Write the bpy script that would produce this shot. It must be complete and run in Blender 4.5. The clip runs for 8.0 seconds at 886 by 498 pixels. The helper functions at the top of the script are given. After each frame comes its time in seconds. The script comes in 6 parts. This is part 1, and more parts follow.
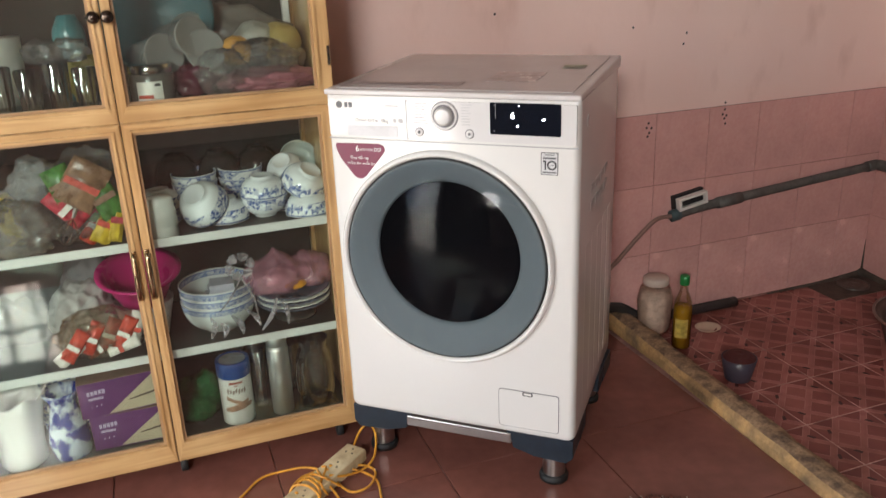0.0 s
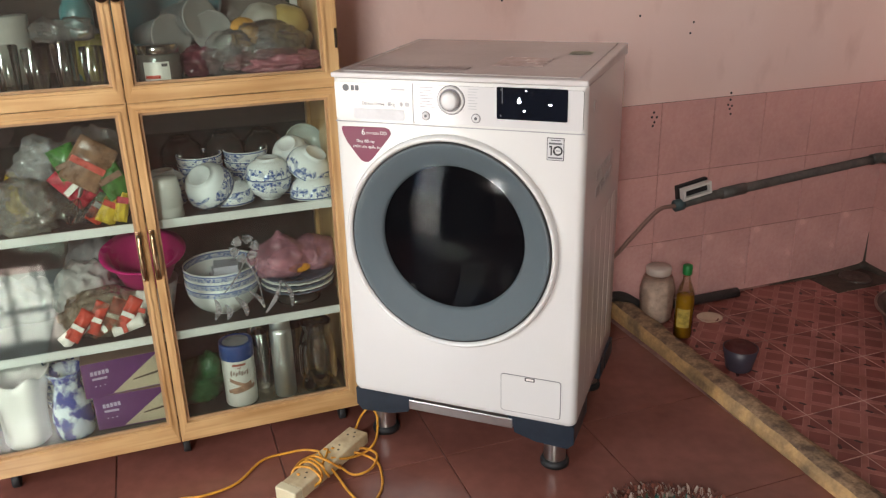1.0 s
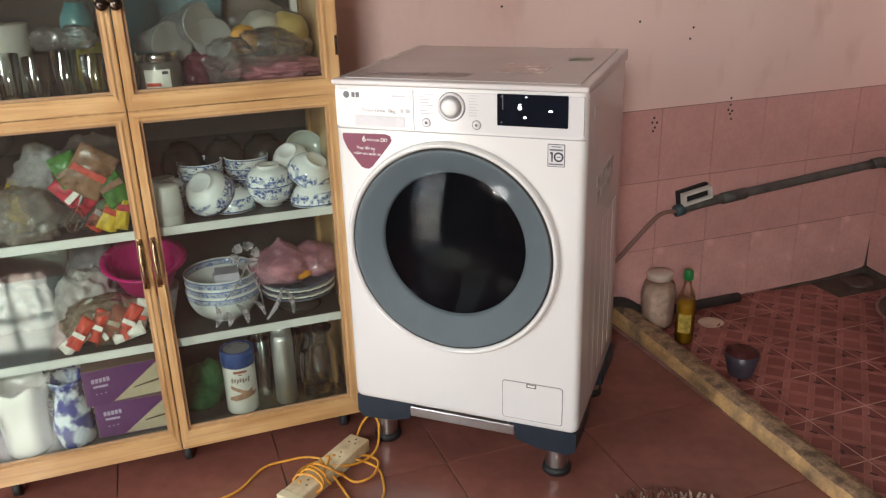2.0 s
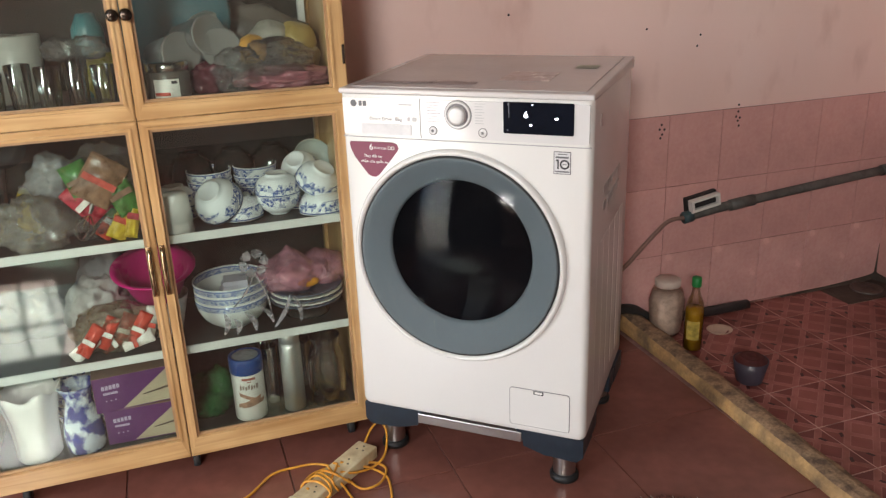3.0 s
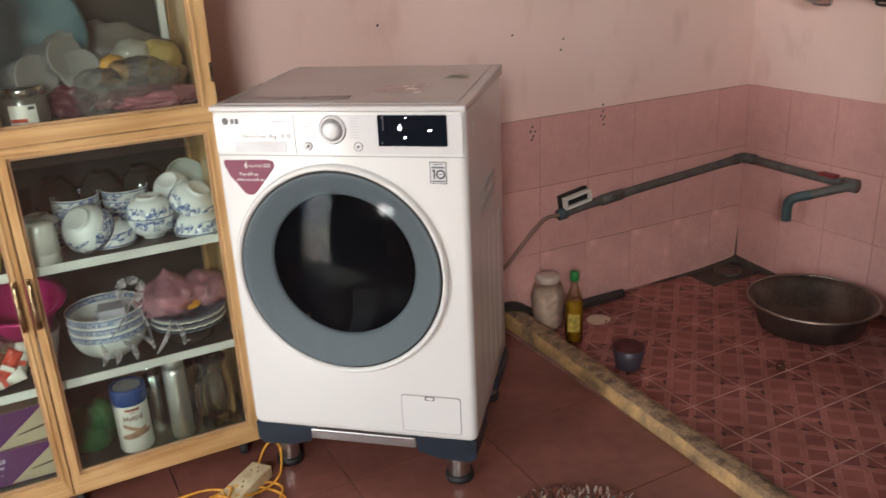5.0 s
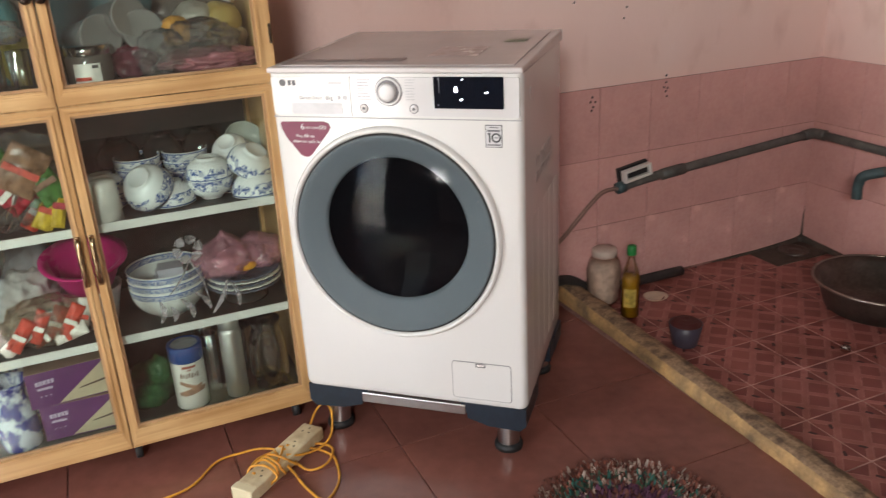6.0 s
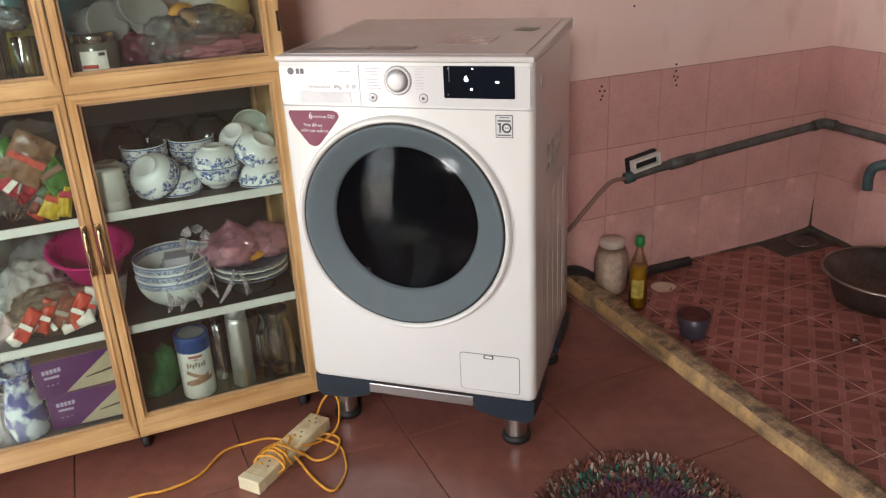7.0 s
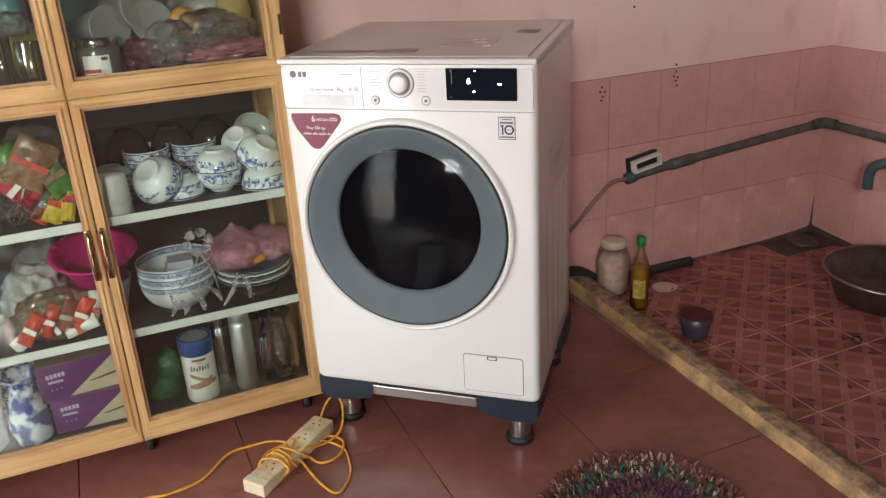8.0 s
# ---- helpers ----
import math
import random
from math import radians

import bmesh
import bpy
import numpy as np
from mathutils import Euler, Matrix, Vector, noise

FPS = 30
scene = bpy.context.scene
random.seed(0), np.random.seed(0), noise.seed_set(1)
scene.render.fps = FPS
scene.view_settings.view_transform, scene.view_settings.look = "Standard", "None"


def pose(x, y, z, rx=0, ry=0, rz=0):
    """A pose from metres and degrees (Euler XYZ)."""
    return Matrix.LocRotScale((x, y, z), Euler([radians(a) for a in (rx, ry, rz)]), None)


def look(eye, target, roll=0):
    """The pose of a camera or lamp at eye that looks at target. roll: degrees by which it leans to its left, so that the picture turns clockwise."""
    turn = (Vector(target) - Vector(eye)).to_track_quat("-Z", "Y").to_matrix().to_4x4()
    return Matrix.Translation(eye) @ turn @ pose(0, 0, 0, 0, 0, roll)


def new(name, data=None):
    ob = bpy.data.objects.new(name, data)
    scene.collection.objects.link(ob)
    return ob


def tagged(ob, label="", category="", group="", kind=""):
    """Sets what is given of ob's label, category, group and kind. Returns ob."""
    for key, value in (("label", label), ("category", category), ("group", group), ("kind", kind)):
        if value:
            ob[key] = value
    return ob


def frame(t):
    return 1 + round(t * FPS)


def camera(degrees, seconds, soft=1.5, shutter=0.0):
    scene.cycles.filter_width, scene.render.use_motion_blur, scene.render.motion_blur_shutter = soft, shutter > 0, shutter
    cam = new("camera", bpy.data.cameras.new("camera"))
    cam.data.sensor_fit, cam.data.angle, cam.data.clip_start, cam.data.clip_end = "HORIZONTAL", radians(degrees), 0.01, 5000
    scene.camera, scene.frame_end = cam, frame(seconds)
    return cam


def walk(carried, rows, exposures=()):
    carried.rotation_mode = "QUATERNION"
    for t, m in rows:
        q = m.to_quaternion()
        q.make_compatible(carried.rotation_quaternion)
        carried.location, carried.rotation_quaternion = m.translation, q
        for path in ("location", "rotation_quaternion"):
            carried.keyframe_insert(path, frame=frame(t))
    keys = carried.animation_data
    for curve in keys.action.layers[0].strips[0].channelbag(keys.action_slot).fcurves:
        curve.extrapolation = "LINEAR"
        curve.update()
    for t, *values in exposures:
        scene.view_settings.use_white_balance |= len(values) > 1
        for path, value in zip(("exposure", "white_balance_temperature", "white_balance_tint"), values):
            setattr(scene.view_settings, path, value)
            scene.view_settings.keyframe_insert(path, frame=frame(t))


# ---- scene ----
cam = camera(57.29, 8.0, soft=1.25, shutter=1.0)
walk(cam, [
    (0, look((-0.384, -1.871, 1.273), (0.240, -0.101, 0.583), -2.30)),
    (0.5, look((-0.391, -1.873, 1.266), (0.222, -0.108, 0.552), -1.85)),
    (1, look((-0.395, -1.876, 1.260), (0.224, -0.111, 0.549), -1.55)),
    (1.5, look((-0.387, -1.873, 1.263), (0.228, -0.107, 0.556), -1.64)),
    (2.8, look((-0.412, -1.875, 1.264), (0.215, -0.103, 0.579), -1.98)),
    (3, look((-0.391, -1.882, 1.266), (0.208, -0.100, 0.584), -2.11)),
    (3.4, look((-0.378, -1.900, 1.258), (0.213, -0.109, 0.599), -2.33)),
    (3.5, look((-0.375, -1.907, 1.256), (0.223, -0.114, 0.600), -2.36)),
    (3.6, look((-0.394, -1.891, 1.273), (0.292, -0.140, 0.593), -2.38)),
    (3.7, look((-0.396, -1.904, 1.278), (0.392, -0.197, 0.598), -1.83)),
    (3.8, look((-0.387, -1.907, 1.267), (0.493, -0.240, 0.596), -0.89)),
    (3.9, look((-0.373, -1.898, 1.271), (0.573, -0.270, 0.594), -0.08)),
    (4, look((-0.359, -1.902, 1.277), (0.602, -0.285, 0.598), -0.51)),
    (4.2, look((-0.361, -1.906, 1.288), (0.605, -0.291, 0.611), -1.51)),
    (4.5, look((-0.371, -1.919, 1.280), (0.543, -0.263, 0.629), -2.72)),
    (4.7, look((-0.380, -1.898, 1.297), (0.506, -0.234, 0.630), -2.82)),
    (5.8, look((-0.391, -1.894, 1.271), (0.367, -0.191, 0.548), -2.87)),
    (6, look((-0.380, -1.898, 1.255), (0.340, -0.180, 0.526), -3.03)),
    (6.5, look((-0.371, -1.875, 1.256), (0.315, -0.156, 0.497), -3.26)),
    (7, look((-0.385, -1.877, 1.259), (0.322, -0.166, 0.500), -2.85)),
    (7.5, look((-0.384, -1.876, 1.258), (0.311, -0.158, 0.506), -2.77)),
    (8, look((-0.395, -1.875, 1.263), (0.315, -0.165, 0.506), -3.18)),
], exposures=[(0, 2.92), (8, 2.92)])
# ---- light ----
world = bpy.data.worlds.new("world")
scene.world = world
world.use_nodes = True
wn = world.node_tree
sky = wn.nodes.new("ShaderNodeTexSky")
sky.sky_type = "NISHITA"
sky.sun_disc = False
SUN_EL, SUN_AZ = radians(36), math.atan2(0.18, 0.98)
sky.sun_elevation = SUN_EL
sky.sun_rotation = SUN_AZ + math.pi
wn.nodes["Background"].inputs[1].default_value = 0.12
wn.links.new(sky.outputs[0], wn.nodes["Background"].inputs[0])


def lamp(name, kind, energy, color, m):
    data = bpy.data.lights.new(name, kind)
    data.energy, data.color = energy, color
    ob = new(name, data)
    ob.matrix_world = m
    return ob


sun = lamp("sun", "SUN", 4.5, (1, 0.93, 0.82), look((0, 0, 5), (0.18 * 6.9, 0.98 * 6.9, 0)))
sun.data.angle = radians(0.5)
# daylight that comes in at the barred doorway of the side wall
door_light = lamp("doorway_daylight", "AREA", 5.0, (1.0, 0.965, 0.915), look((-2.36, -1.22, 1.0), (0.2, -0.3, 0.75)))
window_light = lamp("window_daylight", "AREA", 14.5, (1.0, 0.965, 0.915), look((-1.89, -4.16, 2.24), (0.5, 0.3, 0.7)))
window_light.data.shape, window_light.data.size, window_light.data.size_y = "RECTANGLE", 0.9, 0.74
door_light.data.shape, door_light.data.size, door_light.data.size_y = "RECTANGLE", 0.62, 1.9

# ---- materials ----
MATS = {}


def nodes_of(name):
    m = bpy.data.materials.new(name)
    m.use_nodes = True
    return m, m.node_tree.nodes, m.node_tree.links, m.node_tree.nodes["Principled BSDF"]


def mat(name, col, rough=0.5, metal=0.0, var=0.12, scale=9.0, bump=0.0, bscale=80.0, rvar=0.12, col2=None, coat=0.0, random_var=0.0, emit=0.0):
    """A surface with blotches, fine grain, uneven gloss and slight relief."""
    if name in MATS:
        return MATS[name]
    m, n, l, p = nodes_of(name)
    tc = n.new("ShaderNodeTexCoord")
    big = n.new("ShaderNodeTexNoise")
    big.inputs["Scale"].default_value, big.inputs["Detail"].default_value = scale, 6
    l.new(tc.outputs["Object"], big.inputs["Vector"])
    fine = n.new("ShaderNodeTexNoise")
    fine.inputs["Scale"].default_value, fine.inputs["Detail"].default_value = bscale, 4
    l.new(tc.outputs["Object"], fine.inputs["Vector"])
    ramp = n.new("ShaderNodeValToRGB")
    lo = col2 or tuple(c * (1 - var) for c in col)
    ramp.color_ramp.elements[0].position, ramp.color_ramp.elements[1].position = 0.33, 0.68
    ramp.color_ramp.elements[0].color = (*lo, 1)
    ramp.color_ramp.elements[1].color = (*[min(1, c * (1 + var * 0.5)) for c in col], 1)
    l.new(big.outputs["Fac"], ramp.inputs["Fac"])
    out = ramp.outputs["Color"]
    grain = n.new("ShaderNodeMix")
    grain.data_type, grain.blend_type = "RGBA", "OVERLAY"
    grain.inputs[0].default_value = min(0.35, var)
    l.new(out, grain.inputs[6])
    l.new(fine.outputs["Fac"], grain.inputs[7])
    out = grain.outputs[2]
    if random_var:
        info = n.new("ShaderNodeObjectInfo")
        hsv = n.new("ShaderNodeHueSaturation")
        rr = n.new("ShaderNodeMapRange")
        rr.inputs[3].default_value, rr.inputs[4].default_value = 1 - random_var, 1 + random_var
        l.new(info.outputs["Random"], rr.inputs[0])
        l.new(rr.outputs[0], hsv.inputs["Value"])
        l.new(out, hsv.inputs["Color"])
        out = hsv.outputs[0]
    l.new(out, p.inputs["Base Color"])
    gl = n.new("ShaderNodeMapRange")
    gl.inputs[3].default_value, gl.inputs[4].default_value = max(0.02, rough - rvar), min(1, rough + rvar)
    l.new(big.outputs["Fac"], gl.inputs[0])
    l.new(gl.outputs[0], p.inputs["Roughness"])
    p.inputs["Metallic"].default_value = metal
    p.inputs["Coat Weight"].default_value = coat
    p.inputs["Coat Roughness"].default_value = 0.12
    if bump:
        b = n.new("ShaderNodeBump")
        b.inputs["Strength"].default_value, b.inputs["Distance"].default_value = bump, 0.004
        l.new(fine.outputs["Fac"], b.inputs["Height"])
        l.new(b.outputs[0], p.inputs["Normal"])
    if emit:
        p.inputs["Emission Color"].default_value = (*col, 1)
        p.inputs["Emission Strength"].default_value = emit
    MATS[name] = m
    return m


def glass_mat(name, tint=(1, 1, 1), rough=0.0, boost=1.0, base=0.0):
    """Clear sheet: see-through, with gloss by the angle of view."""
    if name in MATS:
        return MATS[name]
    m, n, l, p = nodes_of(name)
    n.remove(p)
    tr, gl, mix, fr = n.new("ShaderNodeBsdfTransparent"), n.new("ShaderNodeBsdfGlossy"), n.new("ShaderNodeMixShader"), n.new("ShaderNodeFresnel")
    tr.inputs[0].default_value = (*tint, 1)
    gl.inputs["Roughness"].default_value = rough
    fr.inputs[0].default_value = 1.5
    k = n.new("ShaderNodeMath")
    k.operation = "MULTIPLY_ADD"
    k.inputs[1].default_value, k.inputs[2].default_value, k.use_clamp = boost, base, True
    l.new(fr.outputs[0], k.inputs[0])
    l.new(k.outputs[0], mix.inputs[0])
    l.new(tr.outputs[0], mix.inputs[1])
    l.new(gl.outputs[0], mix.inputs[2])
    l.new(mix.outputs[0], n["Material Output"].inputs[0])
    MATS[name] = m
    return m


def film_mat(name, col, clear=0.6, rough=0.18, scale=30):
    """Crumpled plastic film: partly see-through with a glossy skin."""
    if name in MATS:
        return MATS[name]
    m, n, l, p = nodes_of(name)
    tr, mix = n.new("ShaderNodeBsdfTransparent"), n.new("ShaderNodeMixShader")
    tc, no, ra, b = n.new("ShaderNodeTexCoord"), n.new("ShaderNodeTexNoise"), n.new("ShaderNodeMapRange"), n.new("ShaderNodeBump")
    no.inputs["Scale"].default_value, no.inputs["Detail"].default_value, no.inputs["Distortion"].default_value = scale, 5, 1.5
    l.new(tc.outputs["Object"], no.inputs["Vector"])
    ra.inputs[1].default_value, ra.inputs[2].default_value = 0.3, 0.7
    ra.inputs[3].default_value, ra.inputs[4].default_value = min(1, 1.25 - clear), max(0, 0.75 - clear)
    l.new(no.outputs["Fac"], ra.inputs[0])
    l.new(ra.outputs[0], mix.inputs[0])
    p.inputs["Base Color"].default_value = (*col, 1)
    p.inputs["Roughness"].default_value = rough
    b.inputs["Strength"].default_value, b.inputs["Distance"].default_value = 0.9, 0.01
    l.new(no.outputs["Fac"], b.inputs["Height"])
    l.new(b.outputs[0], p.inputs["Normal"])
    tr.inputs[0].default_value = (*[0.6 + 0.4 * c for c in col], 1)
    l.new(tr.outputs[0], mix.inputs[1])
    l.new(p.outputs[0], mix.inputs[2])
    l.new(mix.outputs[0], n["Material Output"].inputs[0])
    MATS[name] = m
    return m


def clear_film_mat(name, tint=(0.97, 0.97, 0.97), haze=0.05, scale=22, col=(0.6, 0.6, 0.6)):
    """Clear crinkled film: see-through, sharp glints on its folds, a little haze."""
    if name in MATS:
        return MATS[name]
    m = glass_mat(name, tint, 0.12, 3.4, 0.04)
    n, l = m.node_tree.nodes, m.node_tree.links
    gl, mix = [k for k in n if k.type == "BSDF_GLOSSY"][0], [k for k in n if k.type == "MIX_SHADER"][0]
    fr = [k for k in n if k.type == "FRESNEL"][0]
    tc, b = n.new("ShaderNodeTexCoord"), n.new("ShaderNodeBump")
    no = n.new("ShaderNodeTexNoise")
    no.inputs["Scale"].default_value, no.inputs["Detail"].default_value, no.inputs["Distortion"].default_value = scale, 3, 2.0
    l.new(tc.outputs["Object"], no.inputs["Vector"])
    b.inputs["Strength"].default_value, b.inputs["Distance"].default_value = 1.0, 0.014
    l.new(no.outputs["Fac"], b.inputs["Height"])
    l.new(b.outputs[0], gl.inputs["Normal"])
    l.new(b.outputs[0], fr.inputs["Normal"])
    di, m2 = n.new("ShaderNodeBsdfDiffuse"), n.new("ShaderNodeMixShader")
    di.inputs[0].default_value = (*col, 1)
    m2.inputs[0].default_value = haze
    l.new(mix.outputs[0], m2.inputs[1])
    l.new(di.outputs[0], m2.inputs[2])
    l.new(m2.outputs[0], n["Material Output"].inputs[0])
    return m


def wood_mat(name, a, b, axis="X", rough=0.3, scale=1.0):
    """Varnished timber with grain along the given axis."""
    if name in MATS:
        return MATS[name]
    m, n, l, p = nodes_of(name)
    tc, mp = n.new("ShaderNodeTexCoord"), n.new("ShaderNodeMapping")
    stretch = {"X": (1.2, 26, 26), "Y": (26, 1.2, 26), "Z": (26, 26, 1.2)}[axis]
    mp.inputs["Scale"].default_value = [s * scale for s in stretch]
    l.new(tc.outputs["Object"], mp.inputs[0])
    no = n.new("ShaderNodeTexNoise")
    no.inputs["Scale"].default_value, no.inputs["Detail"].default_value, no.inputs["Distortion"].default_value = 2.2, 8, 0.6
    l.new(mp.outputs[0], no.inputs["Vector"])
    ramp = n.new("ShaderNodeValToRGB")
    ramp.color_ramp.elements[0].position, ramp.color_ramp.elements[1].position = 0.32, 0.66
    ramp.color_ramp.elements[0].color, ramp.color_ramp.elements[1].color = (*b, 1), (*a, 1)
    l.new(no.outputs["Fac"], ramp.inputs[0])
    wear = n.new("ShaderNodeTexNoise")
    wear.inputs["Scale"].default_value = 7
    l.new(tc.outputs["Object"], wear.inputs["Vector"])
    mix = n.new("ShaderNodeMix")
    mix.data_type, mix.blend_type = "RGBA", "SOFT_LIGHT"
    mix.inputs[0].default_value = 0.5
    l.new(ramp.outputs[0], mix.inputs[6])
    l.new(wear.outputs["Fac"], mix.inputs[7])
    l.new(mix.outputs[2], p.inputs["Base Color"])
    p.inputs["Roughness"].default_value = rough
    p.inputs["Coat Weight"].default_value, p.inputs["Coat Roughness"].default_value = 0.35, 0.15
    bu = n.new("ShaderNodeBump")
    bu.inputs["Strength"].default_value, bu.inputs["Distance"].default_value = 0.12, 0.002
    l.new(no.outputs["Fac"], bu.inputs["Height"])
    l.new(bu.outputs[0], p.inputs["Normal"])
    MATS[name] = m
    return m


def porcelain_mat(name, blue=(0.03, 0.07, 0.35), lo=0.35, hi=0.85, scale=34.0, amount=0.5, base=(0.78, 0.8, 0.8), rim=True, near=0.42):
    """White glazed porcelain with blue brushed sprigs in a band of its height."""
    if name in MATS:
        return MATS[name]
    m, n, l, p = nodes_of(name)
    tc = n.new("ShaderNodeTexCoord")
    v = n.new("ShaderNodeTexVoronoi")
    v.inputs["Scale"].default_value = scale
    warp, shift = n.new("ShaderNodeTexNoise"), n.new("ShaderNodeVectorMath")
    warp.inputs["Scale"].default_value = scale * 0.8
    l.new(tc.outputs["Object"], warp.inputs["Vector"])
    shift.operation = "MULTIPLY_ADD"
    shift.inputs[1].default_value = (1.1 / scale,) * 3
    l.new(warp.outputs["Color"], shift.inputs[0])
    l.new(tc.outputs["Object"], shift.inputs[2])
    l.new(shift.outputs[0], v.inputs["Vector"])
    no = n.new("ShaderNodeTexNoise")
    no.inputs["Scale"].default_value, no.inputs["Detail"].default_value = scale * 0.45, 4
    l.new(tc.outputs["Object"], no.inputs["Vector"])
    spot = n.new("ShaderNodeMath")
    spot.operation = "LESS_THAN"
    spot.inputs[1].default_value = near
    l.new(v.outputs["Distance"], spot.inputs[0])
    patch = n.new("ShaderNodeMath")
    patch.operation = "GREATER_THAN"
    patch.inputs[1].default_value = 1 - amount
    l.new(no.outputs["Fac"], patch.inputs[0])
    sep = n.new("ShaderNodeSeparateXYZ")
    l.new(tc.outputs["Generated"], sep.inputs[0])
    band = n.new("ShaderNodeMath")
    band.operation = "COMPARE"
    band.inputs[1].default_value, band.inputs[2].default_value = (lo + hi) / 2, (hi - lo) / 2
    l.new(sep.outputs["Z"], band.inputs[0])
    a1, a2 = n.new("ShaderNodeMath"), n.new("ShaderNodeMath")
    a1.operation = a2.operation = "MULTIPLY"
    l.new(spot.outputs[0], a1.inputs[0])
    l.new(patch.outputs[0], a1.inputs[1])
    l.new(a1.outputs[0], a2.inputs[0])
    l.new(band.outputs[0], a2.inputs[1])
    fac = a2.outputs[0]
    if rim:
        rb = n.new("ShaderNodeMath")
        rb.operation = "COMPARE"
        rb.inputs[1].default_value, rb.inputs[2].default_value = 0.93, 0.025
        l.new(sep.outputs["Z"], rb.inputs[0])
        mx = n.new("ShaderNodeMath")
        mx.operation = "MAXIMUM"
        l.new(fac, mx.inputs[0])
        l.new(rb.outputs[0], mx.inputs[1])
        fac = mx.outputs[0]
    mix = n.new("ShaderNodeMix")
    mix.data_type = "RGBA"
    pale = n.new("ShaderNodeMix")
    pale.data_type = "RGBA"
    pale.inputs[6].default_value, pale.inputs[7].default_value = (*base, 1), (*[b * 0.55 + c * 0.45 for b, c in zip(base, blue)], 1)
    a3 = n.new("ShaderNodeMath")
    a3.operation = "MULTIPLY"
    l.new(patch.outputs[0], a3.inputs[0])
    l.new(band.outputs[0], a3.inputs[1])
    l.new(a3.outputs[0], pale.inputs[0])
    mix.inputs[7].default_value = (*blue, 1)
    l.new(pale.outputs[2], mix.inputs[6])
    l.new(fac, mix.inputs[0])
    l.new(mix.outputs[2], p.inputs["Base Color"])
    p.inputs["Roughness"].default_value = 0.12
    MATS[name] = m
    return m


def wash_mat(name):
    """Pink limewash with stains and faint streaks."""
    m, n, l, p = nodes_of(name)
    tc, mp = n.new("ShaderNodeTexCoord"), n.new("ShaderNodeMapping")
    l.new(tc.outputs["Object"], mp.inputs[0])
    mp.inputs["Scale"].default_value = (1, 1, 0.45)
    a, b, c = n.new("ShaderNodeTexNoise"), n.new("ShaderNodeTexNoise"), n.new("ShaderNodeTexNoise")
    a.inputs["Scale"].default_value, a.inputs["Detail"].default_value = 2.3, 8
    b.inputs["Scale"].default_value, b.inputs["Detail"].default_value = 40, 6
    c.inputs["Scale"].default_value, c.inputs["Detail"].default_value = 9, 8
    for k in (a, c):
        l.new(mp.outputs[0], k.inputs["Vector"])
    l.new(tc.outputs["Object"], b.inputs["Vector"])
    ramp = n.new("ShaderNodeValToRGB")
    ramp.color_ramp.elements[0].position, ramp.color_ramp.elements[1].position = 0.3, 0.7
    ramp.color_ramp.elements[0].color, ramp.color_ramp.elements[1].color = (0.87, 0.625, 0.56, 1), (0.92, 0.705, 0.64, 1)
    l.new(a.outputs["Fac"], ramp.inputs[0])
    r2 = n.new("ShaderNodeValToRGB")
    r2.color_ramp.elements[0].position, r2.color_ramp.elements[1].position = 0.26, 0.42
    r2.color_ramp.elements[0].color, r2.color_ramp.elements[1].color = (0.82, 0.75, 0.72, 1), (1, 1, 1, 1)
    l.new(c.outputs["Fac"], r2.inputs[0])
    mix = n.new("ShaderNodeMix")
    mix.data_type, mix.blend_type = "RGBA", "MULTIPLY"
    mix.inputs[0].default_value = 0.7
    l.new(ramp.outputs[0], mix.inputs[6])
    l.new(r2.outputs[0], mix.inputs[7])
    l.new(mix.outputs[2], p.inputs["Base Color"])
    p.inputs["Roughness"].default_value = 0.7
    bu = n.new("ShaderNodeBump")
    bu.inputs["Strength"].default_value, bu.inputs["Distance"].default_value = 0.25, 0.004
    l.new(b.outputs["Fac"], bu.inputs["Height"])
    l.new(bu.outputs[0], p.inputs["Normal"])
    return m


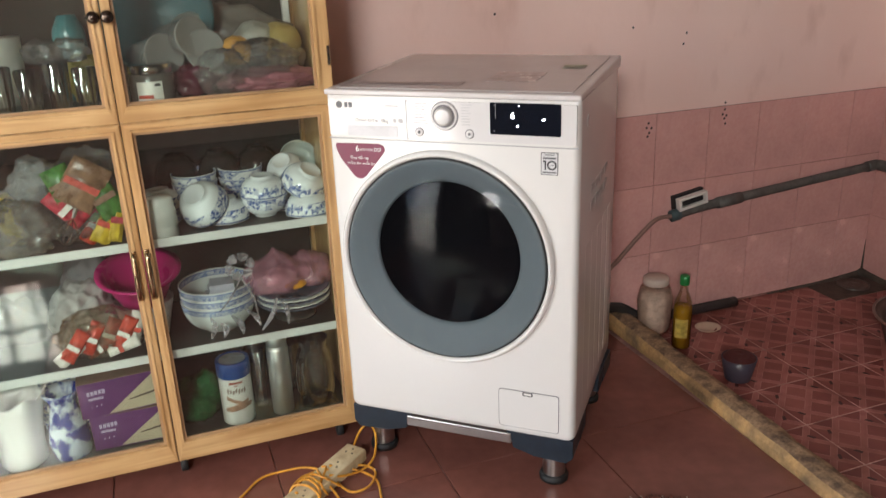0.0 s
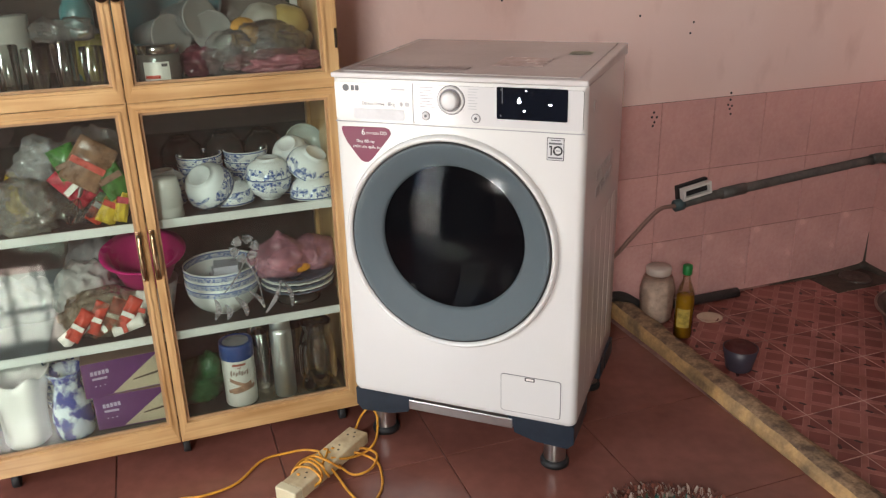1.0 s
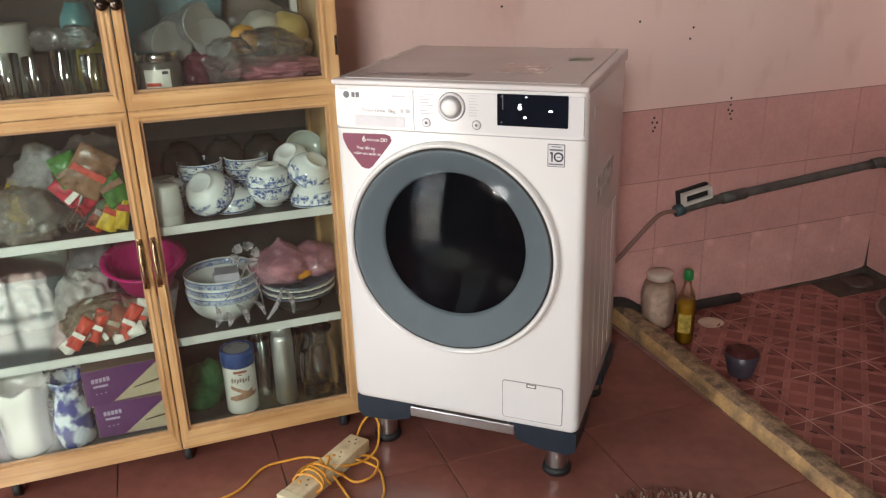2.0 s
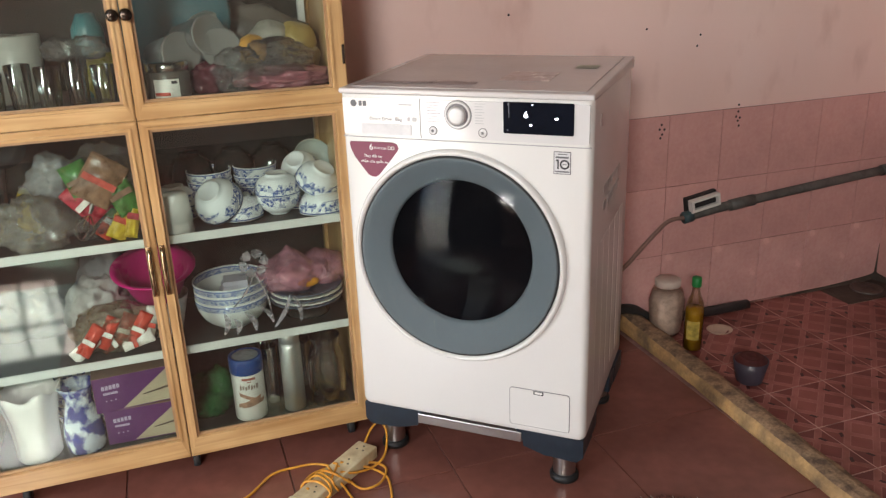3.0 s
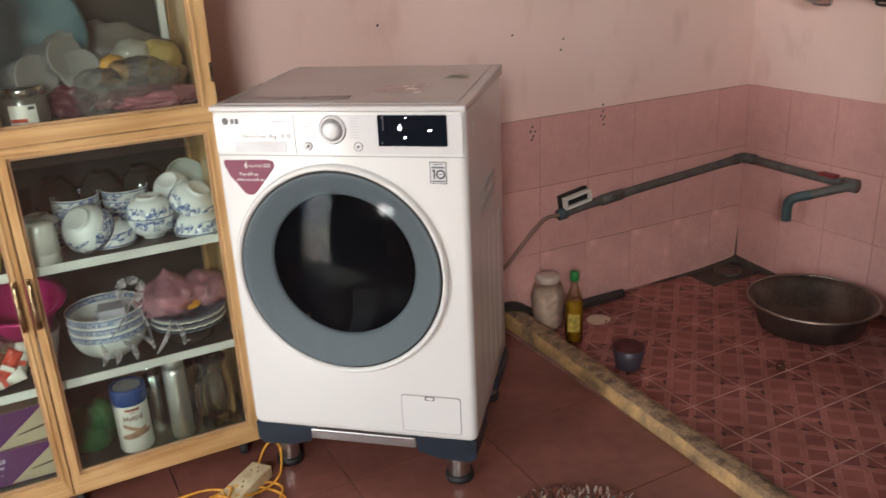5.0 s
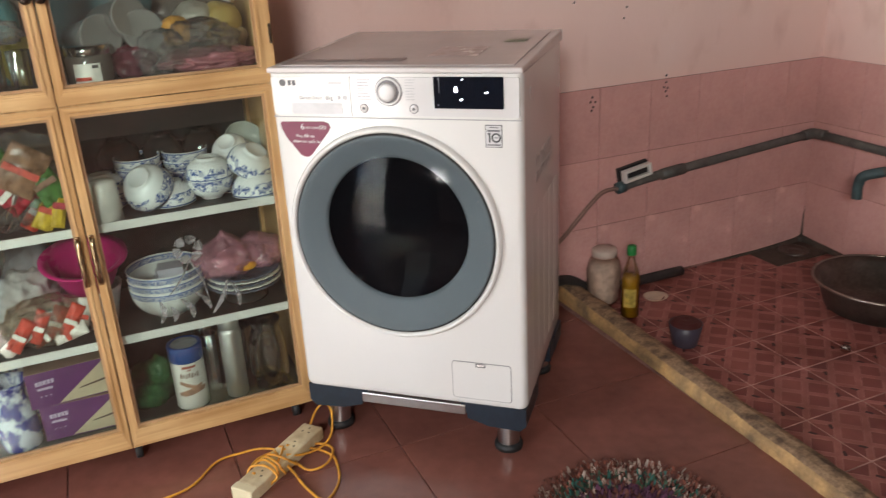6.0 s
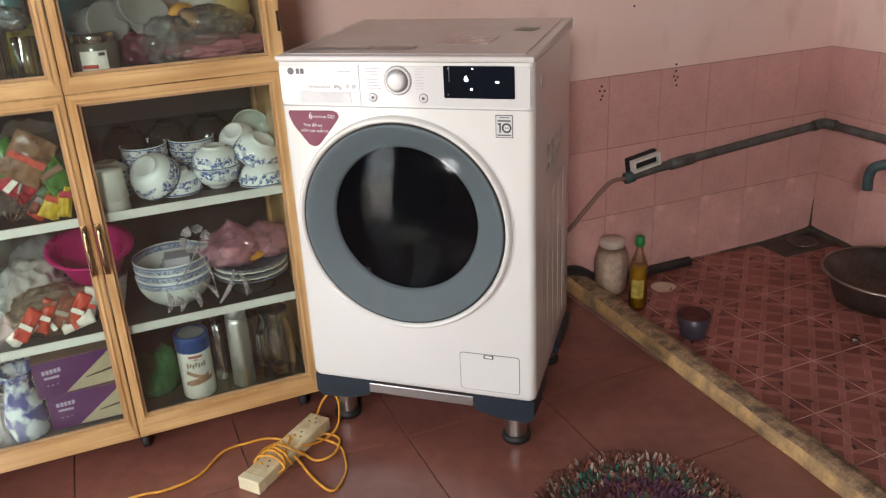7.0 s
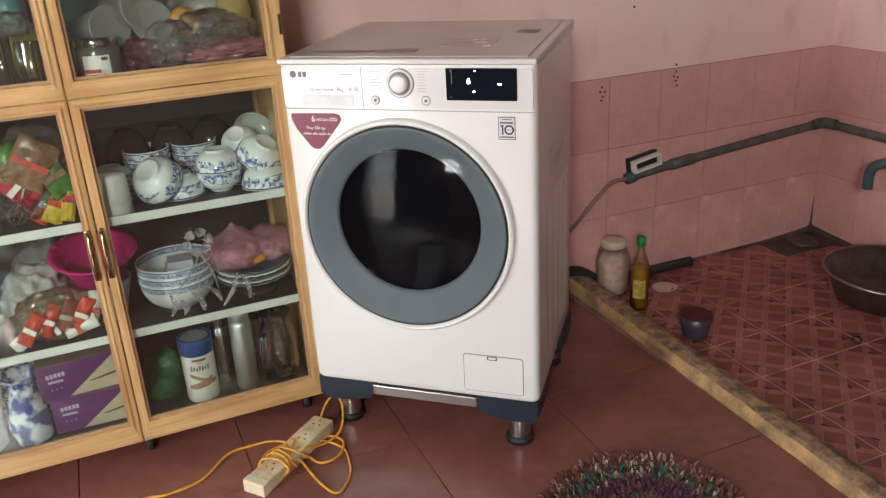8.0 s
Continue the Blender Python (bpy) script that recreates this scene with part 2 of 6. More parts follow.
def lattice_mat(name):
    """Printed wash-floor tile: red squares in a paler lattice that runs across the corners, dark flecks at the crossings, dirt."""
    m, n, l, p = nodes_of(name)
    tc = n.new("ShaderNodeTexCoord")
    mp = n.new("ShaderNodeMapping")
    mp.inputs["Rotation"].default_value = (0, 0, radians(45))
    mp.inputs["Scale"].default_value = (1 / 0.0714, 1 / 0.0714, 1)
    l.new(tc.outputs["Object"], mp.inputs[0])
    sep = n.new("ShaderNodeSeparateXYZ")
    l.new(mp.outputs[0], sep.inputs[0])

    def op(kind, a, b=None, c=None):
        q = n.new("ShaderNodeMath")
        q.operation = kind
        for i, v in enumerate((a, b, c)):
            if v is None:
                continue
            if isinstance(v, (int, float)):
                q.inputs[i].default_value = v
            else:
                l.new(v, q.inputs[i])
        return q.outputs[0]

    fx, fy = op("FRACT", sep.outputs["X"]), op("FRACT", sep.outputs["Y"])
    dx, dy = op("ABSOLUTE", op("SUBTRACT", fx, 0.5)), op("ABSOLUTE", op("SUBTRACT", fy, 0.5))
    edge = op("MAXIMUM", dx, dy)
    line = op("GREATER_THAN", edge, 0.37)
    thread = op("MULTIPLY", op("GREATER_THAN", edge, 0.365), op("LESS_THAN", edge, 0.40))
    # four dark arrowheads in each tile
    here = n.new("ShaderNodeSeparateXYZ")
    l.new(tc.outputs["Object"], here.inputs[0])
    ax = op("SUBTRACT", op("ABSOLUTE", op("SUBTRACT", here.outputs["X"], 0.101)), 0.071)
    ay = op("SUBTRACT", op("ABSOLUTE", op("SUBTRACT", here.outputs["Y"], 0.101)), 0.051)
    fleck = op("LESS_THAN", op("ADD", op("ABSOLUTE", ax), op("ABSOLUTE", op("ADD", ay, op("MULTIPLY", ax, 0.8)))), 0.0098)
    sq = n.new("ShaderNodeMix")
    sq.data_type = "RGBA"
    sq.inputs[6].default_value, sq.inputs[7].default_value = (0.19, 0.048, 0.041, 1), (0.36, 0.118, 0.098, 1)
    cell = n.new("ShaderNodeTexWhiteNoise")
    cell.noise_dimensions = "3D"
    snap = n.new("ShaderNodeVectorMath")
    snap.operation = "FLOOR"
    l.new(mp.outputs[0], snap.inputs[0])
    l.new(snap.outputs[0], cell.inputs["Vector"])
    l.new(cell.outputs["Value"], sq.inputs[0])
    m1 = n.new("ShaderNodeMix")
    m1.data_type = "RGBA"
    m1.inputs[7].default_value = (0.43, 0.172, 0.146, 1)
    l.new(sq.outputs[2], m1.inputs[6])
    dirt = n.new("ShaderNodeTexNoise")
    geo = n.new("ShaderNodeNewGeometry")
    l.new(geo.outputs["Position"], dirt.inputs["Vector"])
    dirt.inputs["Scale"].default_value, dirt.inputs["Detail"].default_value = 5, 8
    keep = n.new("ShaderNodeTexNoise")
    keep.inputs["Scale"].default_value = 30
    l.new(geo.outputs["Position"], keep.inputs["Vector"])
    l.new(op("MULTIPLY", line, op("MULTIPLY", keep.outputs["Fac"], 1.6)), m1.inputs[0])
    mt = n.new("ShaderNodeMix")
    mt.data_type = "RGBA"
    mt.inputs[7].default_value = (0.52, 0.27, 0.235, 1)
    l.new(op("MULTIPLY", thread, keep.outputs["Fac"]), mt.inputs[0])
    l.new(m1.outputs[2], mt.inputs[6])
    m2 = n.new("ShaderNodeMix")
    m2.data_type = "RGBA"
    m2.inputs[7].default_value = (0.05, 0.014, 0.013, 1)
    l.new(fleck, m2.inputs[0])
    l.new(mt.outputs[2], m2.inputs[6])
    r = n.new("ShaderNodeValToRGB")
    r.color_ramp.elements[0].position, r.color_ramp.elements[1].position = 0.35, 0.6
    r.color_ramp.elements[0].color, r.color_ramp.elements[1].color = (0.5, 0.42, 0.38, 1), (1, 1, 1, 1)
    l.new(dirt.outputs["Fac"], r.inputs[0])
    m3 = n.new("ShaderNodeMix")
    m3.data_type, m3.blend_type = "RGBA", "MULTIPLY"
    m3.inputs[0].default_value = 0.75
    l.new(m2.outputs[2], m3.inputs[6])
    l.new(r.outputs[0], m3.inputs[7])
    l.new(m3.outputs[2], p.inputs["Base Color"])
    g = n.new("ShaderNodeMapRange")
    g.inputs[3].default_value, g.inputs[4].default_value = 0.5, 0.22
    l.new(dirt.outputs["Fac"], g.inputs[0])
    l.new(g.outputs[0], p.inputs["Roughness"])
    return m


def dust_veil(m, amount, col=(0.62, 0.64, 0.60)):
    """Thin diffuse film on a clear sheet: dust, and a painted veil of reflections."""
    n, l = m.node_tree.nodes, m.node_tree.links
    out = n["Material Output"]
    src = out.inputs[0].links[0].from_socket
    di, mix = n.new("ShaderNodeBsdfDiffuse"), n.new("ShaderNodeMixShader")
    tc, no, ra = n.new("ShaderNodeTexCoord"), n.new("ShaderNodeTexNoise"), n.new("ShaderNodeMapRange")
    no.inputs["Scale"].default_value, no.inputs["Detail"].default_value = 7, 5
    l.new(tc.outputs["Object"], no.inputs["Vector"])
    ra.inputs[1].default_value, ra.inputs[2].default_value = 0.3, 0.7
    ra.inputs[3].default_value, ra.inputs[4].default_value = amount * 0.5, amount * 1.6
    l.new(no.outputs["Fac"], ra.inputs[0])
    l.new(ra.outputs[0], mix.inputs[0])
    di.inputs[0].default_value = (*col, 1)
    l.new(src, mix.inputs[1])
    l.new(di.outputs[0], mix.inputs[2])
    l.new(mix.outputs[0], out.inputs[0])
    return m


PINK = wash_mat("pink_wash")
TILE_PINK = mat("pink_glazed_tile", (0.71, 0.40, 0.365), 0.25, var=0.15, scale=4, random_var=0.02)
TILE_PALE = mat("pale_glazed_tile", (0.71, 0.42, 0.385), 0.25, var=0.2, scale=6, col2=(0.62, 0.355, 0.325), random_var=0.03)
GROUT = mat("grey_grout", (0.30, 0.17, 0.15), 0.9, var=0.4, scale=12, bump=0.3)
FLOOR_TILE = mat("red_floor_tile", (0.232, 0.090, 0.069), 0.22, var=0.2, scale=5, bump=0.02, bscale=30, random_var=0.06)
PALEGROUT = mat("pale_grout", (0.56, 0.37, 0.32), 0.6, var=0.5, scale=14)
LATTICE = lattice_mat("printed_wash_tile")
CEMENT = mat("stained_cement", (0.30, 0.24, 0.16), 0.85, var=0.55, scale=14, bump=0.7, bscale=120)
# Worn yellow kerb face; its extra brightness paints the light on that edge.
KERB = mat("worn_lit_kerb", (0.55, 0.34, 0.145), 0.75, var=0.5, scale=11, bump=0.6, bscale=90, col2=(0.19, 0.13, 0.075))
WHITE = mat("white_enamel", (0.715, 0.71, 0.69), 0.22, var=0.02, scale=3, rvar=0.04, coat=0.3)
LIDGREY = mat("lid_enamel", (0.60, 0.57, 0.56), 0.25, var=0.04, scale=5)
PANEL = mat("panel_gloss", (0.66, 0.65, 0.65), 0.12, var=0.02, scale=3, rvar=0.03, coat=0.6)
RING = mat("grey_ring", (0.125, 0.150, 0.163), 0.5, var=0.05, scale=4, rvar=0.03)
RING.node_tree.nodes["Principled BSDF"].inputs["Specular IOR Level"].default_value = 0.2
DOORG = mat("tinted_door_glass", (0.004, 0.004, 0.005), 0.05, var=0.02, rvar=0.02)
DOORG.node_tree.nodes["Principled BSDF"].inputs["Specular IOR Level"].default_value = 0.01
COVER = glass_mat("door_cover_glass", (0.92, 0.95, 0.96), 0.07, boost=0.24)
BLACKG = mat("tinted_glass", (0.006, 0.008, 0.014), 0.05, var=0.02, rvar=0.02)
DARK = mat("black_rubber", (0.012, 0.012, 0.013), 0.6, var=0.2)
NAVY = mat("navy_plastic", (0.012, 0.021, 0.034), 0.45, var=0.2, scale=20)
STEEL = mat("brushed_steel", (0.50, 0.48, 0.46), 0.34, 1.0, var=0.08, scale=8)
CHROME = mat("polished_steel", (0.72, 0.71, 0.70), 0.12, 1.0, var=0.06)
BRASS = mat("aged_handle", (0.42, 0.30, 0.18), 0.22, 1.0, var=0.3, scale=30)
KNOBM = mat("dark_bronze", (0.10, 0.075, 0.06), 0.25, 0.9, var=0.3, scale=40)
WOODH = wood_mat("varnished_wood_rail", (0.62, 0.405, 0.19), (0.43, 0.245, 0.095), "X")
WOODV = wood_mat("varnished_wood_post", (0.62, 0.405, 0.19), (0.43, 0.245, 0.095), "Z")
WOODD = wood_mat("dark_wood_jamb", (0.13, 0.095, 0.055), (0.06, 0.045, 0.028), "Z", 0.5)
# The pane's pale film is part dust, part painted haze of the reflected room.
PANE = dust_veil(glass_mat("window_glass", (0.895, 0.975, 0.935), boost=1.7), 0.005, (0.55, 0.57, 0.55))
CLEAR = glass_mat("tumbler_glass", (0.95, 0.98, 0.96), 0.05, boost=5.0, base=0.10)
ETCH = film_mat("etched_glass", (0.36, 0.375, 0.355), 0.66, 0.6)
SHELF = mat("white_shelf", (0.72, 0.71, 0.68), 0.35, var=0.1, scale=9)
# Near-black colours paint the shade inside the cabinet on back, base and boards.
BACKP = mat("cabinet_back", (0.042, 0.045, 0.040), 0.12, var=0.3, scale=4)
INNER_SHADE = mat("cabinet_shade", (0.036, 0.038, 0.034), 0.4, var=0.3)
PIPE = mat("grey_pvc", (0.115, 0.115, 0.105), 0.5, var=0.35, scale=18, bump=0.1)
TEAL = mat("teal_fitting", (0.05, 0.09, 0.098), 0.45, var=0.3, scale=25)
WHITEP = mat("white_plastic", (0.75, 0.74, 0.70), 0.35, var=0.1)
CREAM = mat("yellowed_plastic", (0.66, 0.57, 0.37), 0.45, var=0.22, scale=17, col2=(0.44, 0.33, 0.19))
CORD = mat("yellow_cord", (0.72, 0.33, 0.035), 0.45, var=0.2, scale=40)
MAGENTA = mat("magenta_plastic", (0.52, 0.015, 0.16), 0.3, var=0.1)
MAROON = mat("maroon_sticker", (0.175, 0.010, 0.052), 0.4, var=0.06)
INK = mat("dark_ink", (0.03, 0.03, 0.033), 0.5, var=0.05)
GREYINK = mat("grey_ink", (0.13, 0.13, 0.14), 0.5, var=0.05)
WHITEINK = mat("white_ink", (0.8, 0.78, 0.78), 0.5, var=0.03)
GLOW = mat("display_light", (0.9, 0.95, 1.0), 0.5, var=0.0, emit=2.2)
PORC = porcelain_mat("blue_sprig_porcelain", (0.075, 0.125, 0.31), 0.42, 0.90, 150.0, amount=0.51, near=0.50)
# Dark brown for unseen surfaces, chosen to cut the light they bounce.
LOWBOUNCE = mat("low_bounce_brown", (0.12, 0.092, 0.078), 0.85, var=0.25, scale=3)
REFLM = mat("sun_patch_pale", (0.36, 0.41, 0.40), 0.6, var=0.2, scale=14, bump=0.3, bscale=200)
GRIME = mat("kerb_grime", (0.33, 0.22, 0.13), 0.85, var=0.6, col2=(0.13, 0.085, 0.056), scale=30, bump=0.7, bscale=120)
PORCB = porcelain_mat("blue_band_porcelain", blue=(0.14, 0.19, 0.36), lo=0.77, hi=0.9, scale=150, amount=0.9, base=(0.72, 0.73, 0.71), near=0.5)
PORCW = mat("white_porcelain", (0.78, 0.76, 0.71), 0.15, var=0.04)
VASE = mat("blue_vase_glaze", (0.60, 0.66, 0.74), 0.12, var=0.1, scale=24, col2=(0.016, 0.032, 0.22), rvar=0.03)
VASE.node_tree.nodes["Color Ramp"].color_ramp.elements[0].position, VASE.node_tree.nodes["Color Ramp"].color_ramp.elements[1].position = 0.47, 0.57

# ---- building helpers ----


def part(name, bm, material, parent=None, label="", smooth=False):
    me = bpy.data.meshes.new(name)
    bmesh.ops.recalc_face_normals(bm, faces=bm.faces)
    bm.to_mesh(me)
    bm.free()
    if smooth:
        me.polygons.foreach_set("use_smooth", [True] * len(me.polygons))
    me.materials.append(material)
    ob = new(name, me)
    if parent is not None:
        ob.parent = parent
    if label:
        ob["label"] = label
    return ob


def thing(name, label, category, m=None, group="", kind=""):
    ob = new(name)
    ob.empty_display_size = 0.05
    if m is not None:
        ob.matrix_world = m
    return tagged(ob, label, category, group, kind)


def at(ob, m):
    ob.matrix_basis = m
    return ob


def frame_bm(x0, z0, x1, z1, l, r, lo, hi, y0, y1, bevel=0.0025):
    """A mitred rectangular frame: outer size and the widths of its four members; stiles take slot 0, rails slot 1."""
    b = bmesh.new()
    out, inn = [(x0, z0), (x1, z0), (x1, z1), (x0, z1)], [(x0 + l, z0 + lo), (x1 - r, z0 + lo), (x1 - r, z1 - hi), (x0 + l, z1 - hi)]
    v = {(k, y): [b.verts.new((x, y, z)) for x, z in loop] for k, loop in (("o", out), ("i", inn)) for y in (y0, y1)}
    for k in range(4):
        j = (k + 1) % 4
        slot = 1 if k in (0, 2) else 0
        for quad in ((v["o", y0][k], v["o", y0][j], v["i", y0][j], v["i", y0][k]), (v["o", y1][k], v["o", y1][j], v["i", y1][j], v["i", y1][k]),
                     (v["o", y0][k], v["o", y0][j], v["o", y1][j], v["o", y1][k]), (v["i", y0][k], v["i", y0][j], v["i", y1][j], v["i", y1][k])):
            b.faces.new(quad).material_index = slot
    if bevel:
        edges = [e for e in b.edges if abs(e.verts[0].co.y - y0) < 1e-6 and abs(e.verts[1].co.y - y0) < 1e-6 and len({round(c.co.x, 5) for c in e.verts} | {round(c.co.z, 5) for c in e.verts}) == 3]
        bmesh.ops.bevel(b, geom=edges, offset=bevel, segments=2, affect="EDGES")
    return b


def boxb(x0, y0, z0, x1, y1, z1, bevel=0.0, seg=2, bm=None):
    b = bmesh.new()
    bmesh.ops.create_cube(b, size=1)
    for v in b.verts:
        v.co = Vector(((x0 + x1) / 2 + v.co.x * (x1 - x0), (y0 + y1) / 2 + v.co.y * (y1 - y0), (z0 + z1) / 2 + v.co.z * (z1 - z0)))
    if bevel:
        bmesh.ops.bevel(b, geom=b.edges[:], offset=bevel, segments=seg, profile=0.5, affect="EDGES")
    return b


def joined(*bms):
    out = bmesh.new()
    for b in bms:
        me = bpy.data.meshes.new("tmp")
        b.to_mesh(me)
        b.free()
        out.from_mesh(me)
        bpy.data.meshes.remove(me)
    return out


def moved(b, m):
    bmesh.ops.transform(b, matrix=m, verts=b.verts)
    return b


def lathe(profile, n=40, wave=None):
    """Turned form about z from (r, z) pairs. wave(angle, i) adds to z and scales r."""
    b = bmesh.new()
    rings = []
    for i, (r, z) in enumerate(profile):
        ring = []
        for k in range(n):
            a = 2 * math.pi * k / n
            dr, dz = wave(a, i) if wave else (1.0, 0.0)
            ring.append(b.verts.new((max(r, 1e-4) * dr * math.cos(a), max(r, 1e-4) * dr * math.sin(a), z + dz)))
        rings.append(ring)
    for p0, p1 in zip(rings, rings[1:]):
        for k in range(n):
            b.faces.new((p0[k], p0[(k + 1) % n], p1[(k + 1) % n], p1[k]))
    for ring, end in ((rings[0], profile[0]), (rings[-1], profile[-1])):
        if end[0] <= 2e-3:
            b.faces.new(ring)
    return b


def spline(points, step=8):
    pts = [Vector(p) for p in points]
    pts = [2 * pts[0] - pts[1]] + pts + [2 * pts[-1] - pts[-2]]
    out = []
    for i in range(1, len(pts) - 2):
        p0, p1, p2, p3 = pts[i - 1 : i + 3]
        for k in range(step):
            t = k / step
            out.append(0.5 * (2 * p1 + (p2 - p0) * t + (2 * p0 - 5 * p1 + 4 * p2 - p3) * t * t + (3 * p1 - p0 - 3 * p2 + p3) * t**3))
    out.append(pts[-2])
    return out


def tube(points, r, n=8, step=8, smooth=True, flat=1.0):
    pts = spline(points, step) if smooth else [Vector(p) for p in points]
    b = bmesh.new()
    rings, side = [], None
    for i, p in enumerate(pts):
        d = (pts[min(i + 1, len(pts) - 1)] - pts[max(i - 1, 0)]).normalized()
        if side is None:
            side = d.cross(Vector((0, 0, 1)) if abs(d.z) < 0.9 else Vector((1, 0, 0))).normalized()
        side = (side - d * side.dot(d)).normalized()
        up = d.cross(side)
        rr = r(i / (len(pts) - 1)) if callable(r) else r
        rings.append([b.verts.new(p + side * rr * math.cos(2 * math.pi * k / n) + up * rr * flat * math.sin(2 * math.pi * k / n)) for k in range(n)])
    for p0, p1 in zip(rings, rings[1:]):
        for k in range(n):
            b.faces.new((p0[k], p0[(k + 1) % n], p1[(k + 1) % n], p1[k]))
    b.faces.new(rings[0])
    b.faces.new(rings[-1])
    return b


def prism(outline, y0, y1):
    """An (x, z) outline drawn out along y."""
    b = bmesh.new()
    f = [b.verts.new((x, y0, z)) for x, z in outline]
    k = [b.verts.new((x, y1, z)) for x, z in outline]
    b.faces.new(f)
    b.faces.new(k[::-1])
    for i in range(len(f)):
        j = (i + 1) % len(f)
        b.faces.new((f[i], f[j], k[j], k[i]))
    return b


def rounded(x0, z0, x1, z1, r, seg=5):
    out = []
    for cx, cz, a0 in ((x1 - r, z1 - r, 0), (x0 + r, z1 - r, 90), (x0 + r, z0 + r, 180), (x1 - r, z0 + r, 270)):
        for k in range(seg + 1):
            a = radians(a0 + 90 * k / seg)
            out.append((cx + r * math.cos(a), cz + r * math.sin(a)))
    return out


def text_part(words, size, material, parent, m, name="lettering", label="", align="LEFT"):
    cu = bpy.data.curves.new("tmp_text", "FONT")
    cu.body, cu.size, cu.align_x, cu.extrude, cu.resolution_u = words, size, align, 0.0002, 3
    ob = new("tmp_text", cu)
    bpy.context.view_layer.update()
    me = bpy.data.meshes.new_from_object(ob.evaluated_get(bpy.context.evaluated_depsgraph_get()))
    bpy.data.objects.remove(ob)
    me.materials.clear()
    me.materials.append(material)
    out = new(name, me)
    out.parent = parent
    out.matrix_basis = m
    if label:
        out["label"] = label
    return out


def bag_bm(rx, ry, rz, seed, rough=0.18, freq=3.0, sub=4, flat_base=True, neck=0.0):
    """A soft crumpled bag, with its base at z = 0 and, if wanted, a gathered neck."""
    b = bmesh.new()
    bmesh.ops.create_icosphere(b, subdivisions=sub, radius=1)
    off = Vector((seed * 3.7, seed * 1.9, seed * 5.3))
    for v in b.verts:
        d = v.co.normalized()
        k = 1 + rough * noise.noise(d * freq + off) + rough * 0.7 * (0.5 - abs(noise.noise(d * freq * 2.3 + off))) + rough * 0.35 * (0.5 - abs(noise.noise(d * freq * 5 + off)))
        p = Vector((d.x * rx, d.y * ry, d.z * rz)) * k
        if neck and d.z > 0.55:
            t = (d.z - 0.55) / 0.45
            p.x *= 1 - 0.85 * t
            p.y *= 1 - 0.85 * t
            p.z += neck * t * (1 + 0.5 * noise.noise(d * 9 + off))
        p.z += rz * 0.82
        if flat_base and p.z < 0:
            p.z *= 0.05
        v.co = p
    low = min(v.co.z for v in b.verts)
    for v in b.verts:
        v.co.z -= low
    return b


def up_axis(x, y, z):
    """A pose that lays the local z of a turned form along the line of sight of a front, facing -y."""
    return pose(x, y, z, 90, 0, 0)
# ---- setting ----
WALL_Y, WALL_X, LEFT_X, REAR_Y, TOP = 0.43, 2.22, -2.4, -4.2, 2.9
WET_Z, KERB_X = -0.025, 1.0


def structure(name, bm, material, label, category):
    return tagged(part(name, bm, material), label, category, kind="structure")


wall_back = structure("wall_back", boxb(LEFT_X - 0.2, WALL_Y, -0.15, WALL_X + 0.2, WALL_Y + 0.2, TOP), PINK, "pink limewashed wall with stains and small nail holes", "wall")
wall_side = structure("wall_side", boxb(WALL_X, -0.6, -0.15, WALL_X + 0.2, WALL_Y, TOP), PINK, "pink limewashed side wall above the wash place", "wall")
# Unseen rest of the side wall, split off dark to lessen bounce.
structure("wall_side_rear", boxb(WALL_X, REAR_Y, -0.15, WALL_X + 0.2, -0.601, TOP), LOWBOUNCE, "plain unseen wall closing the room, dark to cut bounced light", "wall")
WIN_X0, WIN_X1, WIN_Z0, WIN_Z1 = -2.36, -1.42, 1.85, 2.62
structure("wall_rear", joined(boxb(LEFT_X - 0.2, REAR_Y - 0.2, -0.15, WIN_X0, REAR_Y, TOP), boxb(WIN_X1, REAR_Y - 0.2, -0.15, WALL_X + 0.2, REAR_Y, TOP),
          boxb(WIN_X0, REAR_Y - 0.2, -0.15, WIN_X1, REAR_Y, WIN_Z0), boxb(WIN_X0, REAR_Y - 0.2, WIN_Z1, WIN_X1, REAR_Y, TOP)), PINK, "pink limewashed wall with a small barred window", "wall")
window_1 = thing("window_1", "small window opening with thin steel bars", "window", kind="structure")
for i in range(9):
    x = WIN_X0 + 0.04 + i * (WIN_X1 - WIN_X0 - 0.08) / 8
    part("bar", tube([(x, REAR_Y - 0.05, WIN_Z0), (x, REAR_Y - 0.05, WIN_Z1)], 0.010, 6, smooth=False), STEEL, window_1)
part("cross_bar", boxb(WIN_X0, REAR_Y - 0.075, 2.30, WIN_X1, REAR_Y - 0.062, 2.325), STEEL, window_1)
part("window_sill", boxb(WIN_X0 - 0.03, REAR_Y + 0.001, WIN_Z0 - 0.04, WIN_X1 + 0.03, REAR_Y + 0.03, WIN_Z0, 0.004), CEMENT, window_1)
DOOR_Y0, DOOR_Y1, DOOR_H = -1.72, -0.72, 2.05
wall_left = structure("wall_left", joined(boxb(LEFT_X - 0.2, REAR_Y, -0.15, LEFT_X, DOOR_Y0, TOP), boxb(LEFT_X - 0.2, DOOR_Y1, -0.15, LEFT_X, WALL_Y, TOP),
                      boxb(LEFT_X - 0.2, DOOR_Y0, DOOR_H, LEFT_X, DOOR_Y1, TOP)), LOWBOUNCE, "unseen wall with an open barred doorway, dark to cut bounced light", "wall")
structure("ceiling", boxb(LEFT_X - 0.2, REAR_Y - 0.2, TOP, WALL_X + 0.2, WALL_Y + 0.2, TOP + 0.1), LOWBOUNCE, "plain unseen ceiling, dark to cut bounced light", "ceiling")
